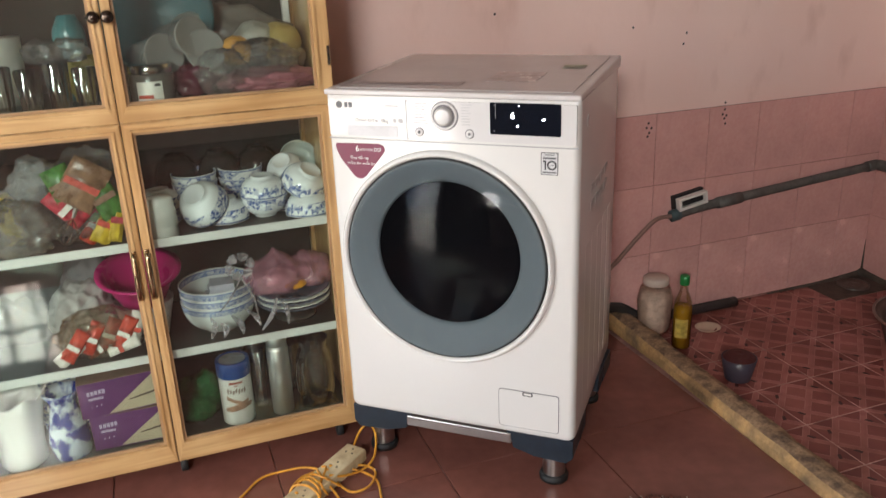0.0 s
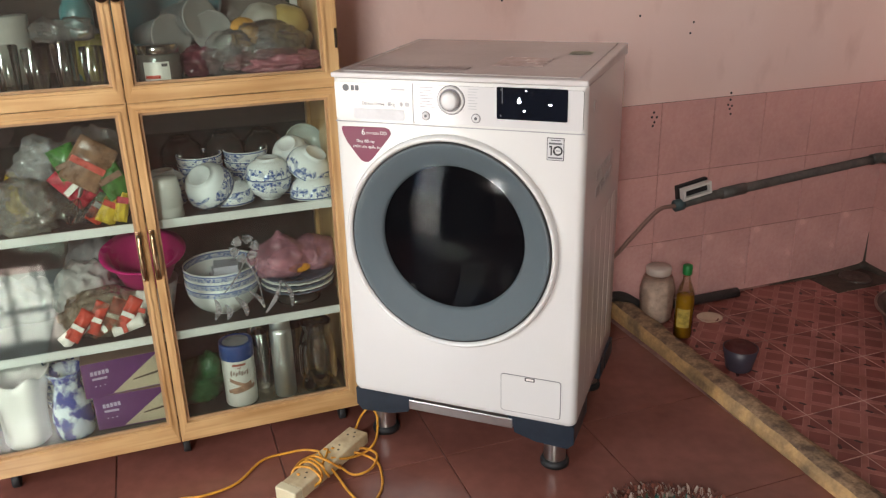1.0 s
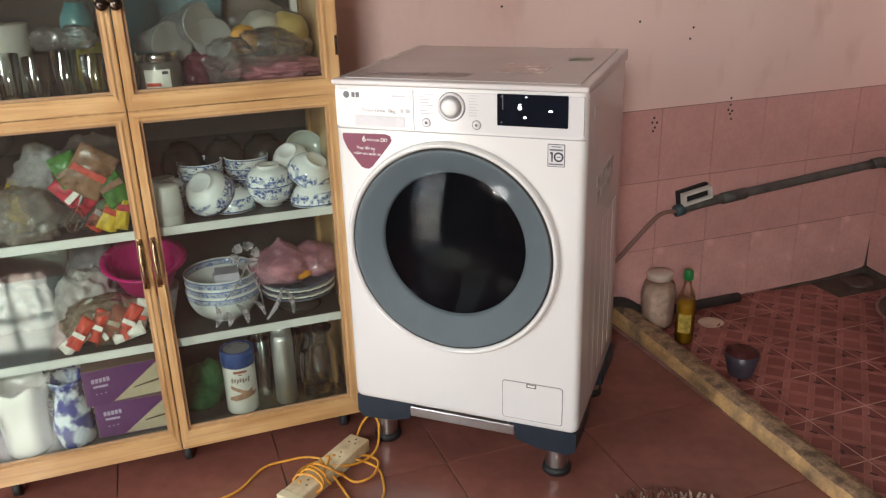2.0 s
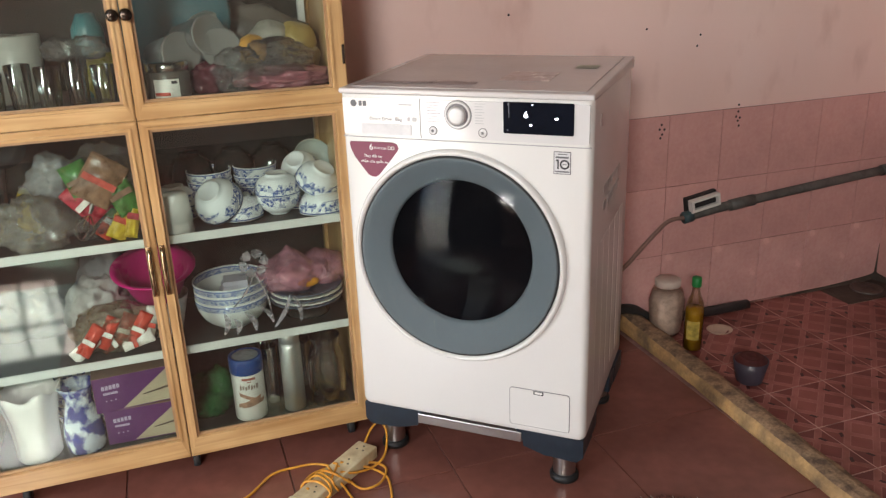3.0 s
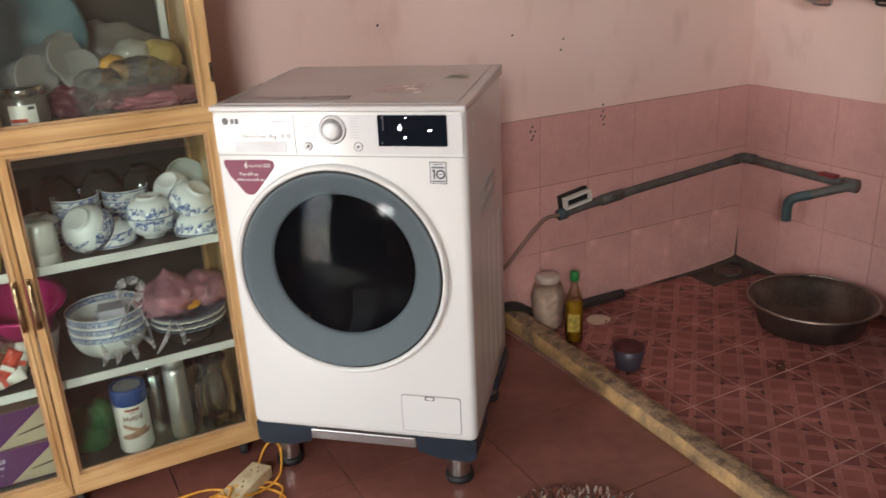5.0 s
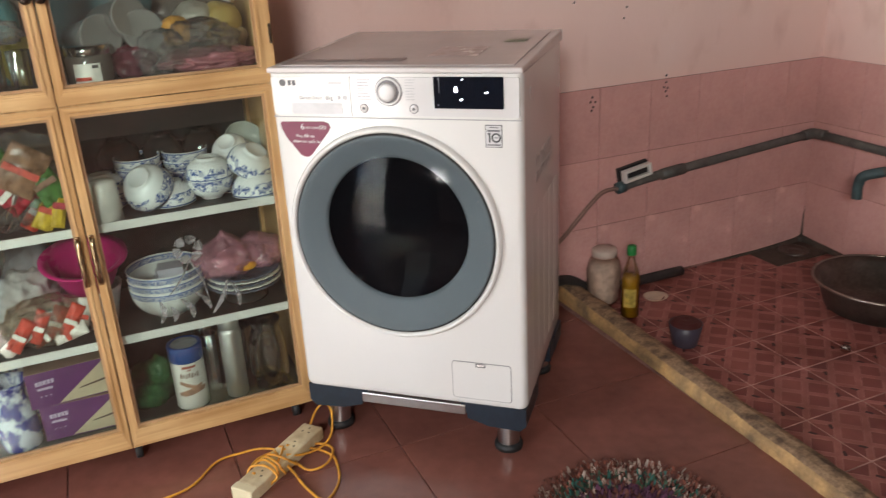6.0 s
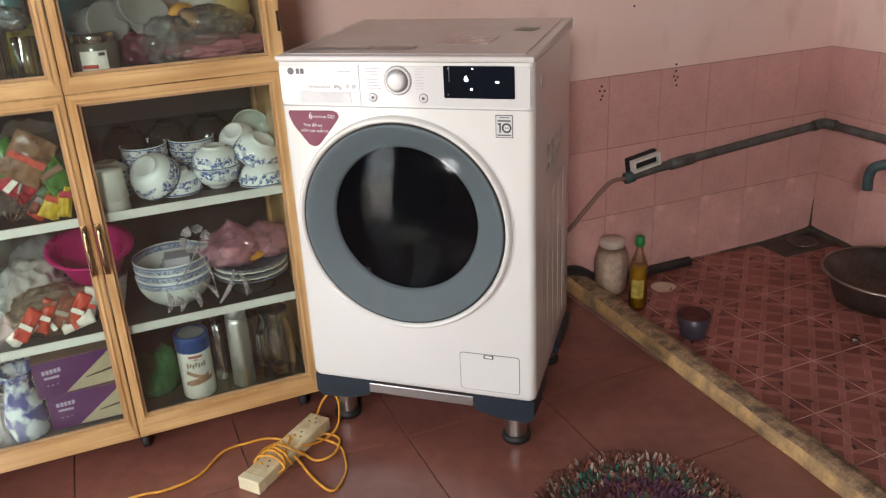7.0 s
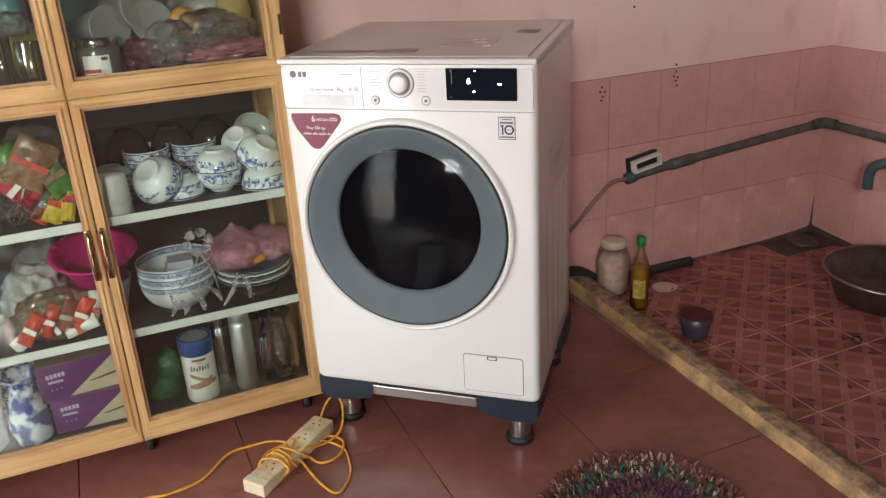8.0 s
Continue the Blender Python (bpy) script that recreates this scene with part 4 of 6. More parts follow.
def glazed_door(x0, x1, z0, z1, sw, rw_low, rw_top):
    d = part("door", frame_bm(x0, z0, x1, z1, sw[0], sw[1], rw_low, rw_top, FRONT, CY0 - 0.002), WOODV, cabinet, "glazed wooden door")
    d.data.materials.append(WOODH)
    # glazing bead set back from the face
    gx0, gx1, gz0, gz1, t = x0 + sw[0], x1 - sw[1], z0 + rw_low, z1 - rw_top, 0.006
    part("bead", frame_bm(gx0 + 0.0003, gz0 + 0.0003, gx1 - 0.0003, gz1 - 0.0003, t, t, t, t, FRONT + 0.006, FRONT + 0.013, 0), mat("bead_wood", (0.40, 0.25, 0.13), 0.35, var=0.2), d)
    mo = part("moulding", frame_bm(gx0 - 0.0075, gz0 - 0.0075, gx1 + 0.0075, gz1 + 0.0075, 0.0072, 0.0072, 0.0072, 0.0072, FRONT - 0.0028, FRONT + 0.001, 0.0012), WOODV, d)
    mo.data.materials.append(WOODH)
    g = part("pane", boxb(gx0 + 0.001, FRONT + 0.0135, gz0 + 0.001, gx1 - 0.001, FRONT + 0.0165, gz1 - 0.001), PANE, d, "clear glass pane")
    g.visible_shadow = False
    return d


lower_l = glazed_door(CX0, CMID - 0.001, 0.067, 0.9410, (0.04, 0.021), 0.055, 0.022)
lower_r = glazed_door(CMID + 0.001, CX1, 0.067, 0.9410, (0.021, 0.036), 0.055, 0.022)
upper_l = glazed_door(CX0, CMID - 0.001, 0.9418, CTOP - 0.003, (0.04, 0.021), 0.038, 0.04)
upper_r = glazed_door(CMID + 0.001, CX1, 0.9418, CTOP - 0.003, (0.021, 0.036), 0.038, 0.04)
for d, x in ((lower_l, -0.4725), (lower_r, -0.4425)):
    part("handle", joined(tube([(x, FRONT, 0.640), (x, FRONT - 0.012, 0.634), (x, FRONT - 0.020, 0.585), (x, FRONT - 0.012, 0.536), (x, FRONT, 0.530)], lambda t: 0.0035 + 0.003 * math.sin(math.pi * t), 10),
                          boxb(x - 0.006, FRONT - 0.004, 0.63, x + 0.006, FRONT, 0.648, 0.002), boxb(x - 0.006, FRONT - 0.004, 0.522, x + 0.006, FRONT, 0.54, 0.002)), BRASS, d, "arched bronze handle", True)
for d, x in ((upper_l, -0.467), (upper_r, -0.440)):
    part("knob", moved(lathe([(0.005, 0), (0.005, 0.010), (0.012, 0.013), (0.0135, 0.018), (0.010, 0.024), (0.001, 0.026)], 24), up_axis(x, FRONT, 1.170)), KNOBM, d, "round dark bronze knob", True)
for d, z in ((upper_r, 1.055), (upper_r, 1.60), (lower_r, 0.83), (lower_r, 0.17)):
    part("hinge", joined(tube([(CX1 - 0.006, FRONT - 0.003, z - 0.022), (CX1 - 0.006, FRONT - 0.003, z + 0.022)], 0.0032, 8, smooth=False)), KNOBM, d, "small dark hinge")


# etched flowers on the lower panes
def etched(door, x, z):
    y = FRONT + 0.0125
    strokes = ((-0.085, -0.122, -0.090, -0.178, 0.0075), (-0.062, -0.140, -0.060, -0.182, 0.0075), (-0.035, -0.125, -0.012, -0.180, 0.008), (0.000, -0.115, 0.032, -0.165, 0.006),
               (0.080, -0.098, 0.035, -0.180, 0.006), (0.088, -0.104, 0.102, -0.176, 0.006), (0.000, -0.030, 0.030, -0.145, 0.0028), (-0.004, -0.030, -0.062, -0.110, 0.0028))
    for x0, z0, x1, z1, w in strokes:
        d = Vector((x1 - x0, z1 - z0)).normalized()
        rail = []
        for side in (1, -1):
            edge = []
            for q in range(7):
                t = q / 6
                w_ = w * (0.35 + 0.65 * math.sin(math.pi * t)) * side
                bow = 0.008 * math.sin(math.pi * t)
                edge.append((x + x0 + (x1 - x0) * t + bow - d.y * w_, z + z0 + (z1 - z0) * t + d.x * w_))
            rail += edge if side > 0 else edge[::-1]
        part("etching", prism(rail, y - 0.0003, y + 0.0003), ETCH, door, "frosted leaf")
    for k in range(6):
        a = radians(60 * k + 10)
        c, s = math.cos(a), math.sin(a)
        petal = [(x + c * r_ - s * w_, z + s * r_ + c * w_) for r_, w_ in ((0.012, 0.0), (0.020, 0.011), (0.033, 0.014), (0.037, 0.0), (0.033, -0.014), (0.020, -0.011))]
        part("etching", prism(petal, y - 0.0004 - 0.0001 * k, y + 0.0004), ETCH, door, "frosted petal")


etched(lower_r, -0.237, 0.565)

# ---- crockery and goods in the cabinet ----
S0, S1, S2, S3 = 0.1070, 0.3612, 0.6542, 0.9750


def bowl_bm(r, h, foot=0.45, n=40):
    pr = [(0.001, 0.004), (r * foot * 0.9, 0.004), (r * foot, 0.0), (r * foot * 1.06, 0.002), (r * foot * 1.04, 0.006)]
    for k in range(1, 9):
        t = k / 8
        pr.append((r * (foot * 1.04 + (1 - foot * 1.04) * math.sin(t * math.pi / 2) ** 0.85), 0.006 + (h - 0.006) * t**1.45))
    for k in range(8, -1, -1):
        t = k / 8
        pr.append(((r - 0.003) * (foot * 0.9 + (1 - foot * 0.9) * math.sin(t * math.pi / 2) ** 0.85), 0.010 + (h - 0.0105) * t**1.45))
    pr.append((0.001, 0.010))
    return lathe(pr, n)


def bowl(x, y, z, rx=0, rz=0, r=0.058, h=0.056, material=None, label="white porcelain rice bowl with blue sprigs", ry=0):
    b = part("bowl", bowl_bm(r, h), material or PORC, None, smooth=True)
    tagged(b, label, "bowl", "crockery in the cabinet")
    return at(b, pose(x, y, z, rx, ry, rz))


INV = "upturned white porcelain rice bowl with blue sprigs"
bowl(-0.405, 0.225, S2 + 0.058, 180)
bowl(-0.400, 0.225, S2 + 0.086, 176, 40, label=INV)
bowl(-0.305, 0.275, S2)
bowl(-0.305, 0.275, S2 + 0.026, 0, 60)
bowl(-0.305, 0.275, S2 + 0.050, 0, 130)
bowl(-0.243, 0.165, S2 + 0.058, 180, 20, label=INV)
bowl(-0.318, 0.122, S2 + 0.088, -136, -38, 0.062, 0.064, label="tilted white porcelain bowl showing its foot, blue sprigs")
bowl(-0.185, 0.285, S2)
bowl(-0.185, 0.285, S2 + 0.026, 0, 90)
bowl(-0.185, 0.285, S2 + 0.050, 0, 200)
bowl(-0.146, 0.160, S2, 0, 0, 0.058, 0.058)
bowl(-0.146, 0.160, S2 + 0.106, 180, 70, 0.060, 0.052, label=INV)
bowl(-0.040, 0.130, S2 + 0.058, 178, 10, 0.062, label=INV)
bowl(-0.026, 0.130, S2 + 0.112, -146, 40, 0.060, label="tilted white porcelain bowl leaning on another")
bowl(-0.088, 0.205, S2 + 0.125, -140, -30, 0.052, label="tilted white porcelain bowl leaning on others")
bowl(-0.088, 0.215, S2 + 0.057, 180, 0, 0.052, label=INV)
bowl(-0.038, 0.275, S2 + 0.094, 62, 12, 0.056, 0.036, mat("pale_celadon", (0.50, 0.56, 0.52), 0.15), "plain pale green dish standing on its edge")
# pale plain cups, stacked upside down
for k in range(2):
    c = part("cup", lathe([(0.001, 0.0), (0.026, 0.0), (0.030, 0.004), (0.037, 0.07), (0.0345, 0.07), (0.028, 0.006), (0.001, 0.005)], 32), PORCW, smooth=True)
    at(tagged(c, "plain cream cup stacked upside down", "cup", "crockery in the cabinet"), pose(-0.398, 0.105, S2 + 0.07 + 0.028 * k, 180, 0, 0))
# big bowls with small dishes inside
BIG = "large white porcelain bowl with a blue rim band, stacked"
bowl(-0.292, 0.178, S1, 0, 0, 0.096, 0.085, PORCB, BIG)
bowl(-0.292, 0.178, S1 + 0.022, 0, 50, 0.0955, 0.085, PORCB, BIG)
bowl(-0.292, 0.178, S1 + 0.044, 0, 130, 0.096, 0.085, PORCB, BIG)
for k in range(3):
    d = part("saucer_box", prism(rounded(-0.034 + 0.004 * k, 0, 0.036, 0.013, 0.003), -0.028, 0.028), mat("lilac_white", (0.62, 0.60, 0.68), 0.3), None)
    at(tagged(d, "small pale lilac dish lying in the bowl stack", "dish", "crockery in the cabinet"), pose(-0.285, 0.165, S1 + 0.090 + 0.0135 * k, 0, 0, 8 - 6 * k))


# plates with scalloped rims, on an upturned bowl
bowl(-0.098, 0.175, S1 + 0.030, 180, 0, 0.060, 0.030, mat("smoked_glass", (0.03, 0.03, 0.027), 0.12), "dark upturned dish under a stack of plates")


def plate_wave(a, i):
    return (1 + 0.012 * math.cos(24 * a), 0.0016 * math.cos(24 * a)) if i in (3, 4, 5) else (1, 0)


for k in range(5):
    p_ = part("plate", lathe([(0.001, 0.0), (0.055, 0.0), (0.066, 0.004), (0.098, 0.016), (0.099, 0.018), (0.096, 0.019), (0.064, 0.008), (0.001, 0.004)], 72, plate_wave),
              PORCW if k % 2 else mat("blue_grey_glaze", (0.12, 0.14, 0.19), 0.15, var=0.3, scale=30), smooth=True)
    at(tagged(p_, "porcelain plate with a scalloped rim, in a stack", "plate", "stacked plates"), pose(-0.098 + 0.002 * (k % 2), 0.172, S1 + 0.031 + 0.0085 * k, 0, 0, 5 * k))

b = joined(moved(bag_bm(0.082, 0.070, 0.050, 4, 0.16, 2.2, 5, neck=0.02), pose(-0.030, 0, 0)), moved(bag_bm(0.066, 0.060, 0.046, 12, 0.15, 2.2, 5), pose(0.052, 0.005, 0.004, 0, 10, 0)))
pink = tagged(part("plastic_bag", b, clear_film_mat("pink_film", (0.98, 0.66, 0.74), 0.26, 15, (0.88, 0.42, 0.52)), smooth=True), "crumpled pink plastic bag on the stacked plates", "bag")
at(pink, pose(-0.105, 0.165, S1 + 0.081))
pb = bag_bm(0.06, 0.05, 0.03, 9, 0.2, 3, 4)
at(tagged(part("plastic_bag", pb, film_mat("pale_pink_film", (0.9, 0.72, 0.70), 0.1), smooth=True), "pale wrapped goods in a pink bag", "bag"), pose(-0.105, 0.165, S1 + 0.086))
at(tagged(part("snack_packet", bag_bm(0.028, 0.012, 0.012, 3, 0.1), mat("orange_print", (0.75, 0.32, 0.03), 0.35, var=0.3, scale=60), smooth=True), "small orange printed packet against the pink bag", "packet"), pose(-0.098, 0.118, S1 + 0.097, 20, 0, 0))

# lowest shelf, goods
can = thing("biscuit_can", "tall white printed biscuit can with a blue plastic lid", "can", pose(-0.283, 0.125, S0, 0, 0, 10))
part("can_wall", lathe([(0.001, 0), (0.041, 0), (0.0425, 0.003), (0.0425, 0.150), (0.041, 0.152), (0.001, 0.152)], 40), mat("can_print", (0.70, 0.67, 0.62), 0.35, var=0.08, scale=12), can, "", True)
part("can_lid", lathe([(0.0435, 0.136), (0.0445, 0.138), (0.0445, 0.176), (0.043, 0.180), (0.036, 0.180), (0.035, 0.176), (0.001, 0.176)], 40), mat("blue_lid", (0.02, 0.07, 0.24), 0.3), can, "blue plastic lid", True)
part("lid_disc", lathe([(0.001, 0.177), (0.034, 0.177), (0.034, 0.1785), (0.001, 0.1785)], 32), mat("lid_disc", (0.34, 0.36, 0.37), 0.3), can)


def round_label(parent, r, a0, a1, z0, z1, material, name="print", tilt=0.0):
    b_ = bmesh.new()
    n_ = 10
    lo = [b_.verts.new((r * math.cos(a), r * math.sin(a), z0 + tilt * (k / n_ - 0.5))) for k in range(n_ + 1) for a in [a0 + (a1 - a0) * k / n_]]
    hi = [b_.verts.new((r * math.cos(a), r * math.sin(a), z1 + tilt * (k / n_ - 0.5))) for k in range(n_ + 1) for a in [a0 + (a1 - a0) * k / n_]]
    for k in range(n_):
        b_.faces.new((lo[k], lo[k + 1], hi[k + 1], hi[k]))
    return part(name, b_, material, parent)


FW = radians(-100)
BRN = mat("wafer_print", (0.36, 0.20, 0.13), 0.4, var=0.3, scale=60)
round_label(can, 0.0430, FW - 0.45, FW + 0.4, 0.122, 0.129, mat("red_brown_print", (0.35, 0.10, 0.07), 0.4))
round_label(can, 0.0430, FW - 0.15, FW + 0.1, 0.116, 0.119, mat("red_brown_print", (0.35, 0.10, 0.07), 0.4))
for q in range(7):
    round_label(can, 0.0430, FW - 0.62 + q * 0.17, FW - 0.50 + q * 0.17, 0.094 + 0.003 * (q % 2), 0.109 - 0.002 * (q % 3), mat("dull_brown_ink", (0.24, 0.17, 0.14), 0.5), "swash", 0.004)
for z_, t_, a_ in ((0.052, 0.022, -0.1), (0.062, -0.03, 0.05), (0.046, 0.012, 0.15)):
    round_label(can, 0.0431 + 0.0002 * t_ * 30 + 0.0003, FW - 0.75 + a_, FW + 0.75 + a_, z_, z_ + 0.011, BRN, "wafer_picture", t_)

th = thing("vacuum_flask", "slim brushed stainless steel flask", "flask", pose(-0.165, 0.115, S0))
part("flask_wall", lathe([(0.001, 0), (0.027, 0), (0.029, 0.004), (0.029, 0.19), (0.026, 0.20), (0.001, 0.20)], 36), mat("flask_steel", (0.88, 0.87, 0.85), 0.42, 1.0, var=0.03), th, "", True)
part("flask_cap", lathe([(0.025, 0.200), (0.027, 0.202), (0.027, 0.232), (0.024, 0.236), (0.001, 0.236)], 36), mat("flask_steel", (0.78, 0.77, 0.75), 0.22, 1.0, var=0.03), th, "", True)


def glass_bm(r0, r1, h, n=54, t=0.0025):
    return lathe([(0.001, 0.004), (r0 * 0.9, 0.004), (r0, 0.0), (r0 * 1.01, 0.004), (r1, h - 0.001), (r1 - t * 0.5, h)], n, lambda a, i: (1 + 0.045 * math.cos(9 * a), 0) if i in (2, 3, 4) else (1, 0))


jug = thing("glass_jug", "clear glass jug with handle and narrowed neck", "jug", pose(-0.068, 0.125, S0, 0, 0, 0))
part("jug_wall", lathe([(0.001, 0.003), (0.046, 0.003), (0.048, 0.0), (0.051, 0.004), (0.050, 0.12), (0.042, 0.160), (0.036, 0.172), (0.043, 0.195), (0.041, 0.196)], 36), CLEAR, jug, "", True)
part("jug_handle", tube([(-0.034, -0.028, 0.150), (-0.050, -0.045, 0.140), (-0.052, -0.048, 0.07), (-0.036, -0.033, 0.045)], 0.006, 8), CLEAR, jug, "", True)


def tumbler(x, y, z, r=0.03, h=0.10, material=None, label="plain clear glass tumbler on the shelf", rx=0):
    g = part("tumbler", glass_bm(r * 0.8, r, h), material or CLEAR, smooth=True)
    tagged(g, label, "glass", "glasses in the cabinet")
    return at(g, pose(x, y, z, rx, 0, 0))


tumbler(-0.215, 0.17, S0, 0.022, 0.17, label="tall thin clear drinking glass")
tumbler(-0.222, 0.24, S0, 0.022, 0.19, label="tall thin clear drinking glass")
tumbler(-0.12, 0.24, S0, 0.03, 0.14)
for i, (x, y, r_, h_) in enumerate(((-0.385, 0.17, 0.045, 0.05), (-0.375, 0.26, 0.05, 0.06), (-0.355, 0.20, 0.04, 0.09))):
    at(tagged(part("green_bag", bag_bm(r_, r_ * 0.9, h_ * 0.7, 20 + i, 0.3, 3, 4), clear_film_mat("green_film", (0.25, 0.70, 0.32), 0.6, 25, (0.012, 0.13, 0.035)), smooth=True), "crumpled green plastic wrapping", "bag"), pose(x, y, S0))

# vases
def scallop(a, i):
    return (1 + 0.085 * math.cos(6 * a) * min(1.0, i / 7), 0.010 * math.cos(6 * a) if 6 <= i <= 7 else 0.0)


v1 = part("vase", lathe([(0.001, 0.0), (0.050, 0.0), (0.053, 0.006), (0.053, 0.06), (0.057, 0.11), (0.066, 0.155), (0.075, 0.188), (0.073, 0.190), (0.063, 0.155), (0.05, 0.08), (0.001, 0.02)], 60, scallop), PORCW, smooth=True)
at(tagged(v1, "fluted cream porcelain vase with a scalloped rim", "vase"), pose(-0.812, 0.135, S0))
v2 = part("vase", lathe([(0.001, 0.0), (0.042, 0.0), (0.046, 0.006), (0.050, 0.045), (0.045, 0.085), (0.034, 0.125), (0.031, 0.145), (0.036, 0.165), (0.045, 0.182), (0.043, 0.183), (0.033, 0.165), (0.027, 0.145), (0.04, 0.08), (0.001, 0.02)], 48,
          lambda a, i: (1 + 0.05 * math.cos(7 * a), 0) if 7 <= i <= 10 else (1, 0)), VASE, smooth=True)
at(tagged(v2, "blue and white glazed vase with a flared mouth", "vase"), pose(-0.700, 0.125, S0))
bowl(-0.705, 0.25, S0, 0, 0, 0.075, 0.06, PORC, "blue and white bowl behind the vases")
bowl(-0.705, 0.25, S0 + 0.03, 0, 50, 0.075, 0.06, PORC, "blue and white bowl behind the vases")
bowl(-0.705, 0.25, S0 + 0.06, 0, 90, 0.075, 0.06, PORC, "blue and white bowl behind the vases")
bowl(-0.705, 0.25, S0 + 0.09, 0, 160, 0.075, 0.06, PORC, "blue and white bowl behind the vases")

# purple and tan cartons
PURPLE = mat("purple_print", (0.115, 0.030, 0.135), 0.4, var=0.12, scale=20)
TAN = mat("tan_card", (0.50, 0.42, 0.29), 0.55, var=0.1, scale=20)
CARD = mat("brown_card", (0.26, 0.17, 0.12), 0.7, var=0.15, scale=20)
for z_, rz, x_ in ((S0, -2, -0.553), (S0 + 0.0985, 3, -0.566)):
    cart = thing("carton", "purple and tan glassware carton, stacked", "box", pose(x_, 0.105, z_, 0, 0, rz), "stacked cartons")
    part("carton_box", boxb(-0.095, 0.0, 0.0, 0.10, 0.20, 0.097, 0.0015), CARD, cart)
    part("printed_front", boxb(-0.094, -0.0012, 0.001, 0.099, -0.0002, 0.096), PURPLE, cart, "purple printed front")
    part("tan_corner", prism([(-0.03, 0.004), (0.098, 0.004), (0.098, 0.095), (0.088, 0.095)], -0.0022, -0.0013), TAN, cart, "tan printed corner")
    for k, (bx, bz, bw, bh) in enumerate(((-0.075, 0.062, 0.007, 0.011), (-0.066, 0.0625, 0.007, 0.011), (-0.057, 0.063, 0.007, 0.011), (-0.048, 0.0635, 0.007, 0.011), (-0.039, 0.064, 0.007, 0.011),
                                          (-0.073, 0.049, 0.035, 0.006), (-0.069, 0.030, 0.003, 0.003), (-0.058, 0.030, 0.003, 0.003), (-0.047, 0.031, 0.003, 0.003))):
        part("print_bar", boxb(bx, -0.0021, bz, bx + bw, -0.0013, bz + bh), mat("mauve_ink", (0.5, 0.42, 0.55), 0.5), cart)
    part("wafer_line", prism([(0.02, 0.030), (0.098, 0.040), (0.098, 0.047), (0.02, 0.033)], -0.0029, -0.0023), mat("dark_tan_ink", (0.10, 0.07, 0.05), 0.5), cart)

# second shelf, goods beside the door split
mb = part("plastic_basin", lathe([(0.001, 0.0), (0.055, 0.0), (0.060, 0.006), (0.088, 0.075), (0.104, 0.082), (0.104, 0.086), (0.085, 0.079), (0.055, 0.010), (0.001, 0.006)], 48), MAGENTA, smooth=True)
at(tagged(mb, "magenta plastic basin propped on goods", "basin"), pose(-0.475, 0.205, S1 + 0.105, 14, 0, 0))
wb = part("plastic_pot", lathe([(0.001, 0.0), (0.05, 0.0), (0.075, 0.10), (0.072, 0.10), (0.048, 0.006), (0.001, 0.005)], 40), mat("speckled_white", (0.68, 0.64, 0.60), 0.35, var=0.3, scale=60), smooth=True)
at(tagged(wb, "white speckled pot under the magenta basin", "pot"), pose(-0.475, 0.205, S1))
RED = mat("red_print", (0.52, 0.055, 0.03), 0.3, var=0.35, scale=45)
PRW = mat("white_print", (0.74, 0.70, 0.64), 0.3, var=0.15, scale=50)


def sachet(x, y, z, w, h, rx, ry, rz, material, label, seed=1, stripe=None):
    b_ = bmesh.new()
    bmesh.ops.create_grid(b_, x_segments=10, y_segments=14, size=0.5)
    for v in b_.verts:
        u, t = v.co.x, v.co.y
        puff = max(0.0, (0.25 - u * u) * (0.25 - t * t)) * 16
        v.co = Vector((u * w, t * h, puff * 0.012 + 0.004 * noise.noise(Vector((u * 6 + seed, t * 6, seed)))))
    lo = [f for f in b_.faces]
    ex = bmesh.ops.extrude_face_region(b_, geom=lo)
    for v in [g for g in ex["geom"] if isinstance(g, bmesh.types.BMVert)]:
        v.co.z = -v.co.z * 0.8 - 0.002
    s = part("packet", b_, material, smooth=True)
    at(tagged(s, label, "packet"), pose(x, y, z, rx, ry, rz))
    if stripe:
        st = part("print_band", boxb(-w * 0.44, -h * 0.09, 0.0138, w * 0.44, h * 0.05, 0.0146), stripe, s)
    return s


for i, (x, z, a, mt) in enumerate(((-0.640, 0.052, 35, RED), (-0.600, 0.062, 28, RED), (-0.560, 0.060, 25, RED), (-0.525, 0.066, 30, RED), (-0.500, 0.070, 20, PRW), (-0.585, 0.035, 60, RED), (-0.535, 0.035, 70, PRW), (-0.655, 0.032, 50, PRW))):
    sachet(x, 0.086 + 0.010 * (i % 3), S1 + z, 0.034, 0.085, 78, 0, -a * 0.3, mt, "red and white seasoning packet in a clear bag", i, PRW if mt is RED else RED).rotation_euler.rotate_axis("Z", radians(-a))
at(tagged(part("plastic_bag", bag_bm(0.098, 0.055, 0.062, 31, 0.22, 3, 5), clear_film_mat("tan_film", (0.95, 0.90, 0.82), 0.12, col=(0.55, 0.40, 0.25)), smooth=True), "crumpled clear bag of red packets", "bag"), pose(-0.580, 0.143, S1))
at(tagged(part("plastic_bag", bag_bm(0.075, 0.06, 0.085, 37, 0.25, 3, 5), clear_film_mat("white_film", haze=0.5, col=(0.65, 0.62, 0.60)), smooth=True), "crumpled white plastic bag", "bag"), pose(-0.622, 0.225, S1))
at(tagged(part("plastic_bag", bag_bm(0.07, 0.06, 0.10, 38, 0.25, 3, 4), clear_film_mat("grey_film", haze=0.5, col=(0.35, 0.36, 0.37)), smooth=True), "grey plastic bag on the shelf", "bag"), pose(-0.60, 0.31, S1 + 0.02))
